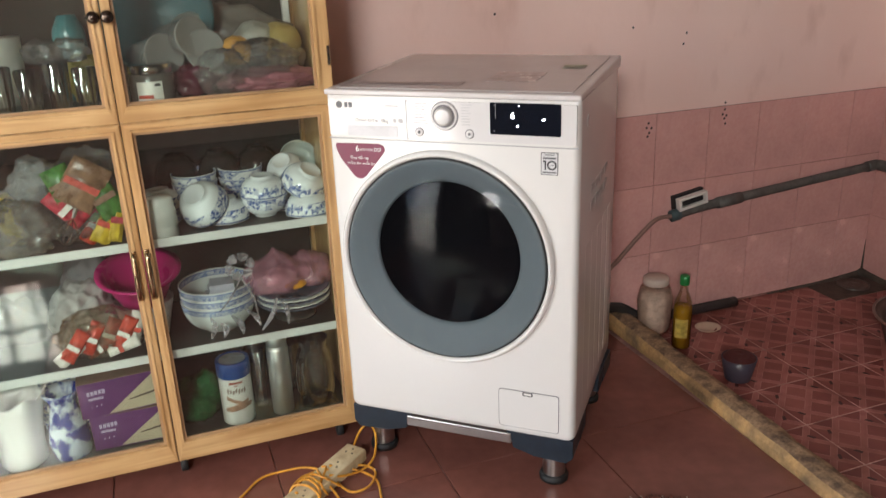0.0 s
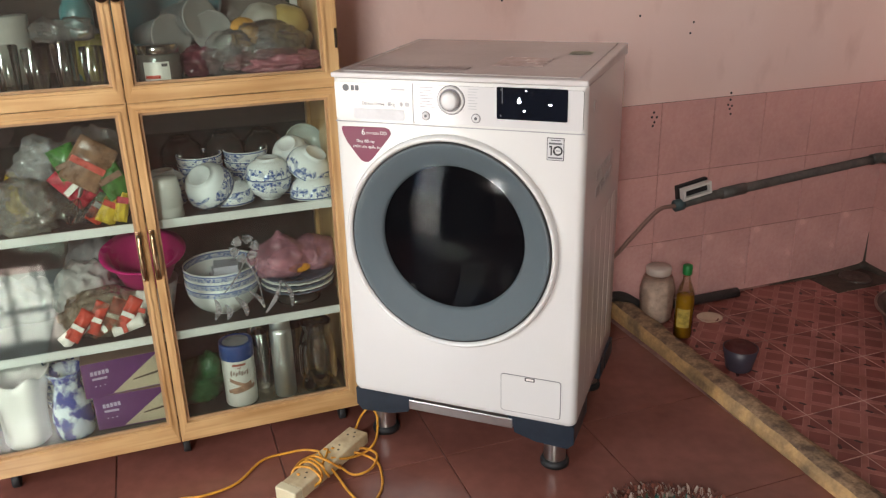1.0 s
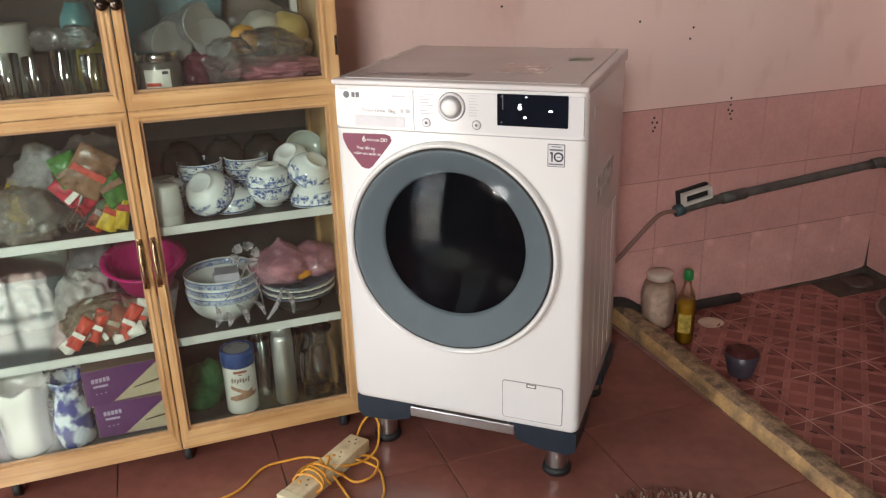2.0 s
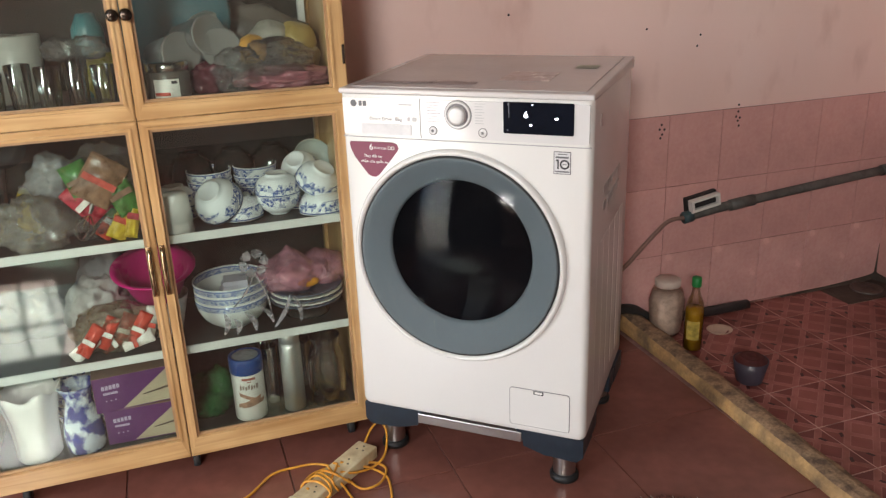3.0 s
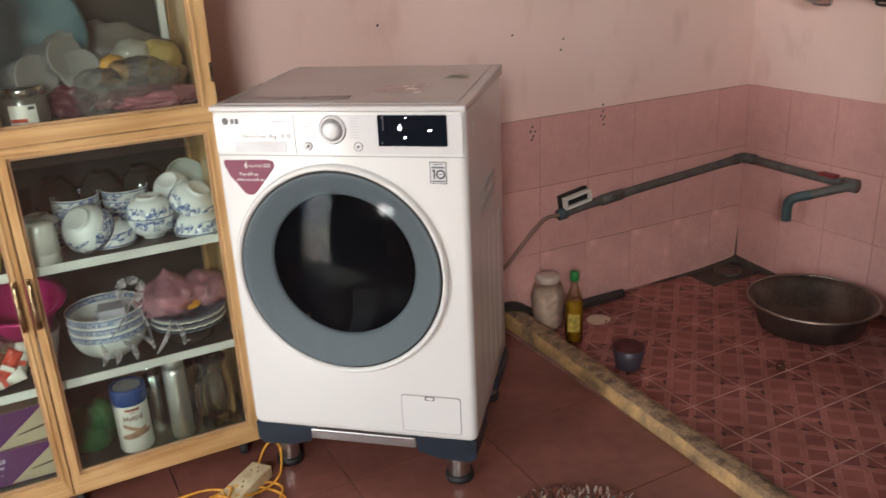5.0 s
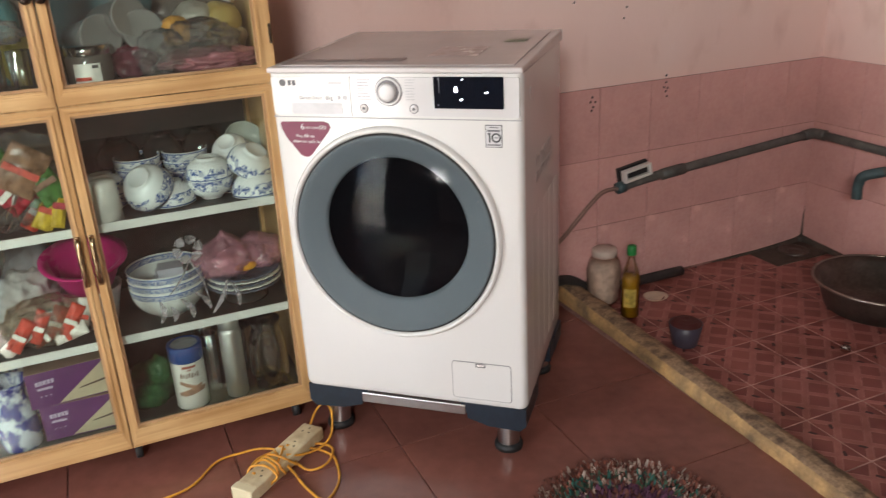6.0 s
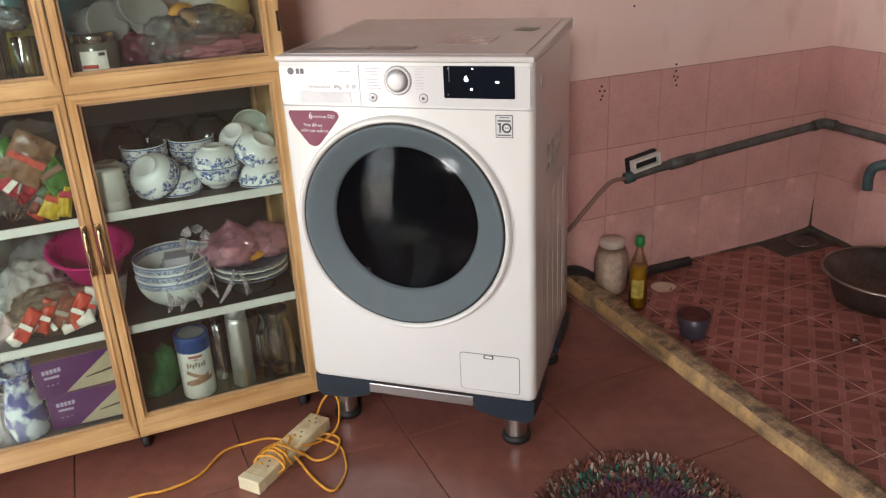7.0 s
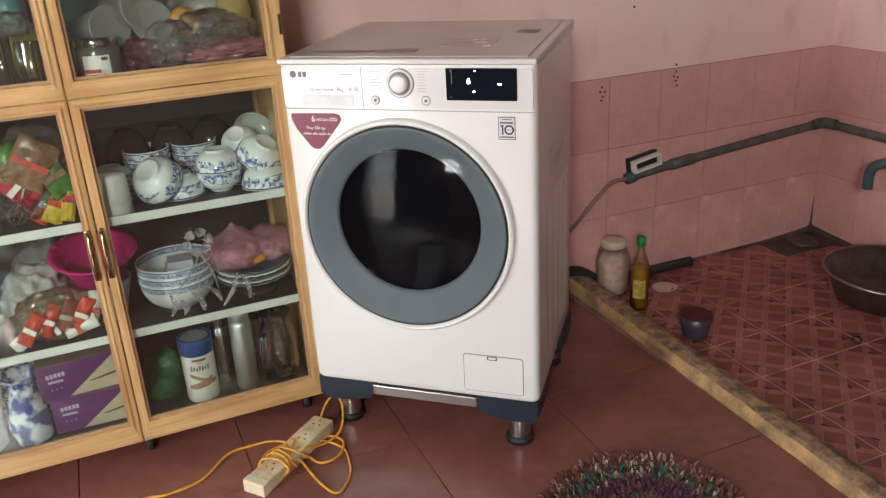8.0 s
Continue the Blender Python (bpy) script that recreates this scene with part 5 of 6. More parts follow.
for i in range(2):
    at(tagged(part("plastic_bag", bag_bm(0.06, 0.05, 0.06 + 0.01 * i, 40 + i, 0.2, 3, 4), clear_film_mat("pale_film", haze=0.2), smooth=True), "pale plastic bag on the shelf", "bag"), pose(-0.76 - 0.08 * i, 0.30, S1))

# third shelf: packets in a clear bag, kitchen tools
GRN = mat("green_print", (0.06, 0.18, 0.04), 0.3, var=0.4, scale=50)
YEL = mat("yellow_print", (0.55, 0.38, 0.03), 0.3, var=0.3, scale=50)
DKR = mat("crimson_print", (0.42, 0.03, 0.05), 0.3, var=0.4, scale=50)
BRP = mat("brown_print", (0.22, 0.12, 0.07), 0.3, var=0.4, scale=50)
for i, (x, z, w, h, ry, mt) in enumerate(((-0.555, 0.150, 0.09, 0.11, -35, BRP), (-0.590, 0.105, 0.075, 0.10, 40, DKR), (-0.545, 0.085, 0.085, 0.06, -20, GRN), (-0.515, 0.115, 0.06, 0.10, 25, GRN),
                                          (-0.520, 0.048, 0.045, 0.10, -30, YEL), (-0.545, 0.042, 0.04, 0.09, -40, RED), (-0.495, 0.060, 0.03, 0.11, -15, YEL), (-0.60, 0.155, 0.06, 0.08, 20, GRN))):
    sachet(x, 0.092 + 0.012 * (i % 3), S2 + z, w, h, 80, 0, 0, mt, "bright printed food packet in a clear bag", 50 + i, (RED, PRW, DKR, BRP)[i % 4]).rotation_euler.rotate_axis("Z", radians(ry))
at(tagged(part("plastic_bag", bag_bm(0.085, 0.055, 0.115, 61, 0.22, 3, 5), clear_film_mat("clear_film"), smooth=True), "clear plastic bag full of printed packets", "bag"), pose(-0.548, 0.15, S2))
at(tagged(part("plastic_bag", bag_bm(0.07, 0.05, 0.10, 62, 0.25, 3, 5), clear_film_mat("milky_film", haze=0.3), smooth=True), "milky plastic bag of goods", "bag"), pose(-0.66, 0.21, S2 + 0.005))
at(tagged(part("plastic_bag", bag_bm(0.075, 0.055, 0.06, 63, 0.35, 3.5, 5), clear_film_mat("beige_film", haze=0.25, col=(0.45, 0.42, 0.37)), smooth=True), "beige plastic bag of dry goods", "bag"), pose(-0.715, 0.13, S2))
wh = thing("wire_whisk", "steel wire whisk with a steel handle", "whisk", pose(-0.610, 0.095, S2 + 0.03, 0, 25, 0))
for k in range(5):
    a = math.pi * k / 5
    c, s = math.cos(a), math.sin(a)
    part("whisk_wire", tube([(0, 0, 0.05), (0.022 * c, 0.022 * s, 0.02), (0.02 * c, 0.02 * s, -0.005), (0, 0, -0.02), (-0.02 * c, -0.02 * s, -0.005), (-0.022 * c, -0.022 * s, 0.02), (0, 0, 0.05)], 0.0012, 5), CHROME, wh)
part("whisk_grip", tube([(0, 0, 0.05), (0, 0, 0.13)], 0.006, 8, smooth=False), STEEL, wh)
la = thing("skimmer", "black perforated skimmer standing among the goods", "skimmer", pose(-0.79, 0.19, S2, 0, 8, 0))
part("skimmer_disc", moved(lathe([(0.001, 0.006), (0.03, 0.004), (0.05, 0.0), (0.052, 0.002), (0.03, 0.008), (0.001, 0.010)], 32), pose(0, 0, 0.235, 80, 0, 0)), DARK, la, "", True)
part("skimmer_grip", tube([(0, 0, 0.0), (0, 0.0, 0.19)], 0.007, 8, smooth=False), DARK, la)
at(tagged(part("yellow_bottle", lathe([(0.001, 0), (0.024, 0), (0.026, 0.05), (0.02, 0.10), (0.008, 0.125), (0.001, 0.126)], 24), YEL, smooth=True), "yellow plastic squeeze bottle", "bottle"), pose(-0.735, 0.20, S2))
for i in range(2):
    at(tagged(part("dark_pot", lathe([(0.001, 0), (0.05, 0), (0.055, 0.08), (0.052, 0.08), (0.048, 0.006), (0.001, 0.005)], 32), DARK, smooth=True), "dark metal pot at the back of the shelf", "pot"), pose(-0.82 + 0.12 * i, 0.30, S2))
# upturned dark glass bowls at the back
for x in (-0.345, -0.235, -0.13):
    at(tagged(part("glass_bowl", bowl_bm(0.06, 0.07), mat("smoked_glass", (0.03, 0.03, 0.027), 0.12), smooth=True), "dark smoked glass bowl upturned on a stack", "bowl", "crockery in the cabinet"), pose(x, 0.345, S2 + 0.142, 180, 0, 0))
    at(tagged(part("glass_bowl", bowl_bm(0.055, 0.09), mat("smoked_glass", (0.03, 0.03, 0.027), 0.12), smooth=True), "dark smoked glass bowl at the back", "bowl", "crockery in the cabinet"), pose(x, 0.345, S2))

# upper section
jar = thing("label_jar", "short glass jar with a paper label and metal lid", "jar", pose(-0.372, 0.108, S3, 0, 0, 20) @ Matrix.Diagonal((1.32, 1.32, 1.30, 1)))
part("jar_wall", lathe([(0.001, 0), (0.035, 0), (0.038, 0.005), (0.038, 0.045), (0.034, 0.052), (0.001, 0.052)], 32), mat("jar_contents", (0.10, 0.09, 0.08), 0.08), jar, "", True)
part("jar_lid", lathe([(0.0355, 0.050), (0.0365, 0.052), (0.0365, 0.064), (0.034, 0.066), (0.001, 0.066)], 32), CHROME, jar, "metal lid", True)
round_label(jar, 0.0386, radians(-150), radians(-85), 0.006, 0.038, PRW, "paper_label")
round_label(jar, 0.0390, radians(-148), radians(-110), 0.010, 0.016, RED, "label_print")
round_label(jar, 0.0390, radians(-105), radians(-90), 0.030, 0.035, INK, "label_print")
for i, (h_, y_) in enumerate(((0.088, 0.095), (0.10, 0.105), (0.092, 0.092), (0.10, 0.10), (0.085, 0.095), (0.095, 0.10), (0.09, 0.095))):
    tumbler(-0.508 - 0.057 * i, y_, S3, 0.026, h_, label="clear ribbed drinking glass")
for i in range(2):
    at(tagged(part("plastic_bag", bag_bm(0.035, 0.028, 0.026, 70 + i, 0.3, 3, 4), clear_film_mat("clear_film"), smooth=True), "loose clear plastic film on glasses", "bag"), pose(-0.53 - 0.06 * i, 0.12, S3 + 0.10))
CLOUD = mat("frosted_plastic", (0.52, 0.50, 0.45), 0.3, var=0.1)
TEALP = mat("teal_plastic", (0.024, 0.095, 0.11), 0.5, var=0.1)
fj = part("plastic_jug", lathe([(0.001, 0), (0.05, 0), (0.055, 0.01), (0.062, 0.15), (0.058, 0.152), (0.001, 0.150)], 36), CLOUD, smooth=True)
at(tagged(fj, "frosted beige plastic jug behind the glasses", "jug"), pose(-0.70, 0.25, S3))
tp = part("teal_basin", lathe([(0.001, 0.0), (0.10, 0.0), (0.135, 0.10), (0.14, 0.11), (0.13, 0.11), (0.095, 0.008), (0.001, 0.008)], 48), TEALP, smooth=True)
at(tagged(tp, "teal plastic basin standing on its edge at the back", "basin"), pose(-0.345, 0.32, S3 + 0.145, 68, 0, 0))
tb = part("teal_bottle", lathe([(0.001, 0), (0.032, 0), (0.036, 0.01), (0.036, 0.13), (0.02, 0.16), (0.001, 0.16)], 28), mat("pale_teal", (0.06, 0.19, 0.20), 0.3), smooth=True)
at(tagged(tb, "teal plastic bottle among the glasses", "bottle"), pose(-0.535, 0.245, S3) @ Matrix.Diagonal((1, 1, 1.2, 1)))
at(tagged(part("yellow_cloth", bag_bm(0.04, 0.03, 0.035, 76, 0.3, 3, 4), mat("olive_yellow", (0.34, 0.28, 0.04), 0.6, var=0.3, scale=20), smooth=True), "olive-yellow cloth bundle among glasses", "cloth"), pose(-0.508, 0.20, S3) @ Matrix.Diagonal((1, 1, 1.6, 1)))
# stacked clear cups lying on their sides, round ends to the front
for x, z, r_, rz in ((-0.335, 0.098, 0.048, 25), (-0.243, 0.103, 0.047, 12), (-0.268, 0.135, 0.045, 30)):
    c = thing("plastic_cup", "stack of clear plastic cups lying on its side", "cup", pose(x, 0.13, S3 + z, 82, 0, rz), "cups in the cabinet")
    part("cup_wall", lathe([(r_, 0.0), (r_ * 0.8, -0.12), (r_ * 0.78, -0.12), (r_ * 0.97, 0.0)], 36), clear_film_mat("cup_plastic", haze=0.2), c, "", True)
    part("cup_lid", lathe([(0.001, -0.004), (r_ * 0.96, -0.004), (r_ * 1.02, 0.0), (r_ * 0.99, 0.003), (r_ * 0.9, 0.001), (0.001, 0.001)], 36), mat("milky_plastic", (0.24, 0.235, 0.225), 0.2), c, "", True)
at(tagged(part("plastic_bag", bag_bm(0.05, 0.05, 0.04, 80, 0.3, 3, 4), mat("plum_wrap", (0.10, 0.02, 0.035), 0.25, var=0.4, scale=30), smooth=True), "plum-coloured wrapped bundle on the shelf", "bag"), pose(-0.275, 0.15, S3))
at(tagged(part("plastic_bag", bag_bm(0.105, 0.06, 0.028, 81, 0.25, 3, 5), clear_film_mat("rose_film", (0.9, 0.6, 0.62), 0.5, 18, (0.55, 0.2, 0.24)), smooth=True), "rose-pink plastic bag lying flat", "bag"), pose(-0.105, 0.135, S3))
at(tagged(part("orange_fruit_net", bag_bm(0.034, 0.034, 0.036, 82, 0.1, 3, 4), mat("orange_bag", (0.62, 0.30, 0.06), 0.4, var=0.3, scale=20), smooth=True), "orange goods in a clear bag", "bag"), pose(-0.172, 0.15, S3 + 0.062))
at(tagged(part("plastic_bag", bag_bm(0.095, 0.06, 0.048, 83, 0.25, 3, 5), clear_film_mat("clear_film"), smooth=True), "crumpled clear plastic bag on the shelf", "bag"), pose(-0.135, 0.14, S3 + 0.025))
at(tagged(part("plastic_bag", bag_bm(0.055, 0.05, 0.055, 84, 0.25, 3, 5), clear_film_mat("clear_film"), smooth=True), "crumpled clear plastic bag on the shelf", "bag"), pose(-0.215, 0.12, S3))
for x, z, mt, s in ((-0.115, 0.09, mat("stone_plastic", (0.40, 0.38, 0.33), 0.3), 0.05), (-0.055, 0.08, mat("amber_plastic", (0.42, 0.30, 0.10), 0.3), 0.052), (-0.04, 0.045, mat("tan_plastic", (0.38, 0.28, 0.16), 0.3), 0.045)):
    at(tagged(part("plastic_box", bag_bm(s, s * 0.9, s * 0.9, 90 + z * 100, 0.1, 2, 4), mt, smooth=True), "wrapped plastic tub in the cabinet", "tub"), pose(x, 0.23, S3 + z - 0.02))
at(tagged(part("plastic_bag", bag_bm(0.16, 0.05, 0.09, 85, 0.2, 3, 4), mat("dull_wrap", (0.20, 0.18, 0.16), 0.3, var=0.4, scale=12), smooth=True), "dull wrapped bundle behind the cups", "bag"), pose(-0.18, 0.31, S3 + 0.02))
# ---- wash place ----
pipe = thing("water_pipe", "grey plastic water pipe along the tiled wall", "pipe")
PY, PX = WALL_Y - 0.028, WALL_X - 0.028
part("pipe_run", tube([(1.275, PY, 0.372), (1.40, PY, 0.388), (1.72, PY, 0.412), (2.18, PY, 0.443)], 0.0165, 12, 4), PIPE, pipe, "", True)
part("pipe_run", tube([(PX, 0.385, 0.444), (PX, 0.05, 0.438), (PX, -0.085, 0.437)], 0.0165, 12, 4), PIPE, pipe, "", True)
part("elbow", tube([(2.14, PY, 0.440), (2.178, PY - 0.002, 0.4435), (PX - 0.004, PY - 0.016, 0.4445), (PX, 0.345, 0.4445)], 0.0205, 12, 6), PIPE, pipe, "", True)
part("joint", tube([(1.46, PY, 0.392), (1.56, PY, 0.400)], 0.0205, 12, smooth=False), PIPE, pipe, "", True)
part("joint", tube([(1.268, PY, 0.371), (1.30, PY, 0.375)], 0.021, 12, smooth=False), TEAL, pipe, "blue-green joint", True)
part("valve_handle", boxb(PX - 0.022, -0.035, 0.45, PX + 0.012, 0.035, 0.462, 0.004), mat("red_handle", (0.22, 0.025, 0.028), 0.4, var=0.2), pipe, "red valve handle")
part("valve", tube([(PX, -0.06, 0.437), (PX, -0.115, 0.437)], 0.025, 12, smooth=False), PIPE, pipe, "", True)
part("spout", tube([(PX, -0.10, 0.437), (PX - 0.03, -0.085, 0.432), (PX - 0.075, -0.02, 0.405), (PX - 0.10, 0.025, 0.385)], 0.0165, 12), PIPE, pipe, "", True)
part("spout_end", tube([(PX - 0.085, 0.0, 0.396), (PX - 0.115, 0.055, 0.372), (PX - 0.122, 0.07, 0.34), (PX - 0.122, 0.07, 0.285)], 0.0185, 12), TEAL, pipe, "blue-green spout", True)
hose = part("supply_hose", tube([(1.275, PY, 0.371), (1.215, PY, 0.370), (1.165, PY - 0.005, 0.343), (1.095, PY - 0.01, 0.285), (1.03, PY - 0.02, 0.235), (0.95, PY - 0.04, 0.21), (0.84, PY - 0.06, 0.30)], 0.0075, 8), mat("beige_hose", (0.26, 0.16, 0.13), 0.5), smooth=True)
tagged(hose, "thin beige supply hose from the pipe to the machine", "hose")
soap = thing("soap_rack", "white plastic soap rack resting on the pipe", "soap rack")
part("frame", joined(*[moved(q, pose(1.345, WALL_Y - 0.036, 0.420, 0, -9, 0) @ Matrix.Diagonal((0.84, 1, 0.84, 1))) for q in (
    boxb(-0.07, -0.012, -0.027, 0.07, 0.012, -0.015, 0.002), boxb(-0.07, -0.012, 0.015, 0.07, 0.012, 0.026, 0.002), boxb(-0.07, -0.0118, -0.016, -0.056, 0.0118, 0.016, 0.002), boxb(0.058, -0.0118, -0.016, 0.07, 0.0118, 0.016, 0.002))]), WHITEP, soap)
part("tray", moved(boxb(-0.06, 0.003, -0.016, 0.06, 0.009, 0.016), pose(1.345, WALL_Y - 0.036, 0.420, 0, -9, 0) @ Matrix.Diagonal((0.84, 1, 0.84, 1))), DARK, soap, "dark recess")
part("backing", moved(boxb(-0.078, 0.013, -0.030, 0.072, 0.034, 0.034, 0.003), pose(1.345, WALL_Y - 0.036, 0.420, 0, -9, 0) @ Matrix.Diagonal((0.84, 1, 0.84, 1))), DARK, soap, "dark back")

# drain corner
drain = thing("floor_drain", "dirty grey cement drain with a metal grate in the corner", "drain", kind="structure")
part("basin", prism([(1.93, WET_Z - 0.001), (WALL_X, WET_Z - 0.001), (WALL_X, WET_Z + 0.006), (1.95, WET_Z + 0.004)], 0.27, WALL_Y), mat("grimy_cement", (0.075, 0.058, 0.046), 0.6, var=0.5, scale=14, bump=0.5), drain)
part("grate", moved(lathe([(0.06, 0.0), (0.06, 0.006), (0.05, 0.008), (0.045, 0.003), (0.02, 0.002), (0.018, 0.006), (0.001, 0.006)], 32), pose(2.10, 0.35, WET_Z + 0.005)), mat("dull_iron", (0.16, 0.14, 0.125), 0.4, 0.8, var=0.3), drain, "round metal grate", True)
part("corner_joint", tube([(WALL_X - 0.007, WALL_Y - 0.008, WET_Z), (WALL_X - 0.0065, WALL_Y - 0.0075, 0.04), (WALL_X - 0.006, WALL_Y - 0.007, 0.13)], lambda t: 0.007 * (1 - t) + 0.0006, 8), mat("grimy_cement", (0.11, 0.085, 0.065), 0.6), drain, "blackened corner joint", True)
part("cove", tube([(1.75, WALL_Y - 0.001, WET_Z), (2.1, WALL_Y - 0.004, WET_Z), (WALL_X - 0.005, WALL_Y - 0.006, WET_Z + 0.01), (WALL_X - 0.004, 0.25, WET_Z), (WALL_X - 0.001, 0.05, WET_Z)], lambda t: 0.004 + 0.020 * math.sin(math.pi * t), 8), mat("grimy_cement", (0.11, 0.085, 0.065), 0.6), drain, "", True)
dh = part("drain_hose", tube([(0.78, 0.36, 0.02), (0.95, 0.395, 0.055), (1.06, 0.395, 0.065), (1.16, 0.395, 0.01), (1.30, 0.392, -0.004), (1.568, 0.388, -0.005)], 0.018, 12), mat("dark_hose", (0.035, 0.032, 0.032), 0.45, var=0.3), smooth=True)
tagged(dh, "dark drain hose over the kerb along the wall", "hose")

pan = thing("metal_basin", "large tarnished aluminium wash basin on the wet floor", "basin", pose(1.957, -0.165, WET_Z))
part("bowl_wall", lathe([(0.001, 0.0), (0.158, 0.0), (0.170, 0.006), (0.198, 0.086), (0.212, 0.100), (0.216, 0.105), (0.211, 0.107), (0.192, 0.090), (0.164, 0.010), (0.001, 0.004)], 72), mat("tarnished_aluminium", (0.12, 0.095, 0.08), 0.38, 0.7, var=0.4, scale=10, bump=0.05), pan, "", True)
# Rolled rim in a paler metal than the wall, which paints its highlight.
part("rim", lathe([(0.2165 + 0.0045 * math.cos(radians(30 * q)), 0.1065 + 0.0045 * math.sin(radians(30 * q))) for q in range(13)], 72), mat("rim_highlight", (0.32, 0.27, 0.23), 0.3, 0.85, var=0.3), pan, "rolled metal rim, paler for its highlight", True)

salt = thing("plastic_jar", "clear plastic jar of white salt with a cream lid", "jar", pose(1.1735, 0.334, -0.018) @ Matrix.Diagonal((1.20, 1.16, 1.22, 1)))
part("jar_wall", lathe([(0.001, 0), (0.040, 0), (0.046, 0.006), (0.050, 0.06), (0.052, 0.10), (0.044, 0.135), (0.036, 0.145), (0.001, 0.145)], 12), glass_mat("jar_plastic", (0.95, 0.90, 0.86), 0.1, 0.5, 0.02), salt)
part("contents", lathe([(0.001, 0.003), (0.038, 0.003), (0.0445, 0.01), (0.0480, 0.06), (0.0500, 0.099), (0.0425, 0.126), (0.001, 0.122)], 12), mat("salt", (0.66, 0.56, 0.48), 0.85, var=0.2, scale=40, bump=0.4), salt, "pale salt", True)
part("jar_lid", lathe([(0.001, 0.166), (0.034, 0.166), (0.037, 0.163), (0.037, 0.147), (0.035, 0.144), (0.001, 0.144)], 32), mat("cream_lid", (0.66, 0.56, 0.48), 0.4, var=0.1), salt, "cream screw lid", True)

oil = thing("oil_bottle", "small plastic bottle of yellow oil with a green cap", "bottle", pose(1.190, 0.198, WET_Z) @ Matrix.Diagonal((1.1, 1.1, 1.13, 1)))
part("bottle_wall", lathe([(0.001, 0), (0.026, 0), (0.029, 0.005), (0.029, 0.12), (0.025, 0.15), (0.012, 0.185), (0.011, 0.205), (0.001, 0.205)], 24), glass_mat("bottle_plastic", (0.98, 0.97, 0.92), 0.05, 0.6, 0.02), oil, "", True)
part("oil", lathe([(0.001, 0.003), (0.0265, 0.004), (0.0275, 0.118), (0.026, 0.135), (0.001, 0.135)], 24), mat("yellow_oil", (0.40, 0.22, 0.015), 0.15, var=0.15), oil, "yellow oil", True)
part("cap", lathe([(0.0135, 0.203), (0.0145, 0.205), (0.014, 0.230), (0.012, 0.232), (0.001, 0.232)], 20), mat("green_cap", (0.02, 0.25, 0.06), 0.35), oil, "green cap", True)
round_label(oil, 0.0295, radians(-170), radians(-90), 0.04, 0.10, mat("dull_gold_label", (0.60, 0.46, 0.10), 0.4, var=0.4, scale=60), "bottle_label")

cup = thing("plastic_mug", "small blue-grey plastic cup with dark red inside", "cup", pose(1.221, -0.056, WET_Z) @ Matrix.Diagonal((1.10, 1.10, 0.98, 1)))
part("cup_wall", lathe([(0.001, 0), (0.034, 0), (0.036, 0.003), (0.049, 0.076), (0.047, 0.077), (0.033, 0.006), (0.001, 0.005)], 32), mat("slate_plastic", (0.066, 0.056, 0.080), 0.4, var=0.15), cup, "", True)
part("contents", lathe([(0.001, 0.060), (0.0440, 0.062), (0.0455, 0.076), (0.032, 0.088), (0.014, 0.091), (0.001, 0.089)], 24), mat("dark_red_inside", (0.075, 0.014, 0.014), 0.6), cup)
sd = part("soap_dish", lathe([(0.001, 0), (0.032, 0), (0.044, 0.009), (0.042, 0.010), (0.031, 0.003), (0.001, 0.003)], 28), mat("cream_dish", (0.62, 0.48, 0.36), 0.4), smooth=True)
at(tagged(sd, "small cream dish on the wet floor", "dish"), pose(1.355, 0.27, WET_Z, 6, 4, 0) @ Matrix.Diagonal((1.15, 0.8, 1, 1)))
bt = part("bottle_cap", lathe([(0.001, 0), (0.014, 0), (0.014, 0.014), (0.011, 0.016), (0.001, 0.016)], 20), glass_mat("clear_cap", (0.9, 0.85, 0.82), 0.1, 2.5, 0.05), smooth=True)
at(tagged(bt, "small clear plastic cap on the wet floor", "cap"), pose(1.62, -0.33, WET_Z))

box = thing("cool_box", "black plastic tub with a white rim and lid", "tub", pose(1.565, -1.10, WET_Z))
part("tub", boxb(-0.17, -0.15, 0.0, 0.17, 0.15, 0.16, 0.02, 3), DARK, box)
part("lid", boxb(-0.178, -0.158, 0.16, 0.178, 0.158, 0.185, 0.012, 3), WHITEP, box, "white rim and lid")
part("lid_top", boxb(-0.14, -0.12, 0.1845, 0.14, 0.12, 0.187, 0.001), CARD, box, "brown lid centre")

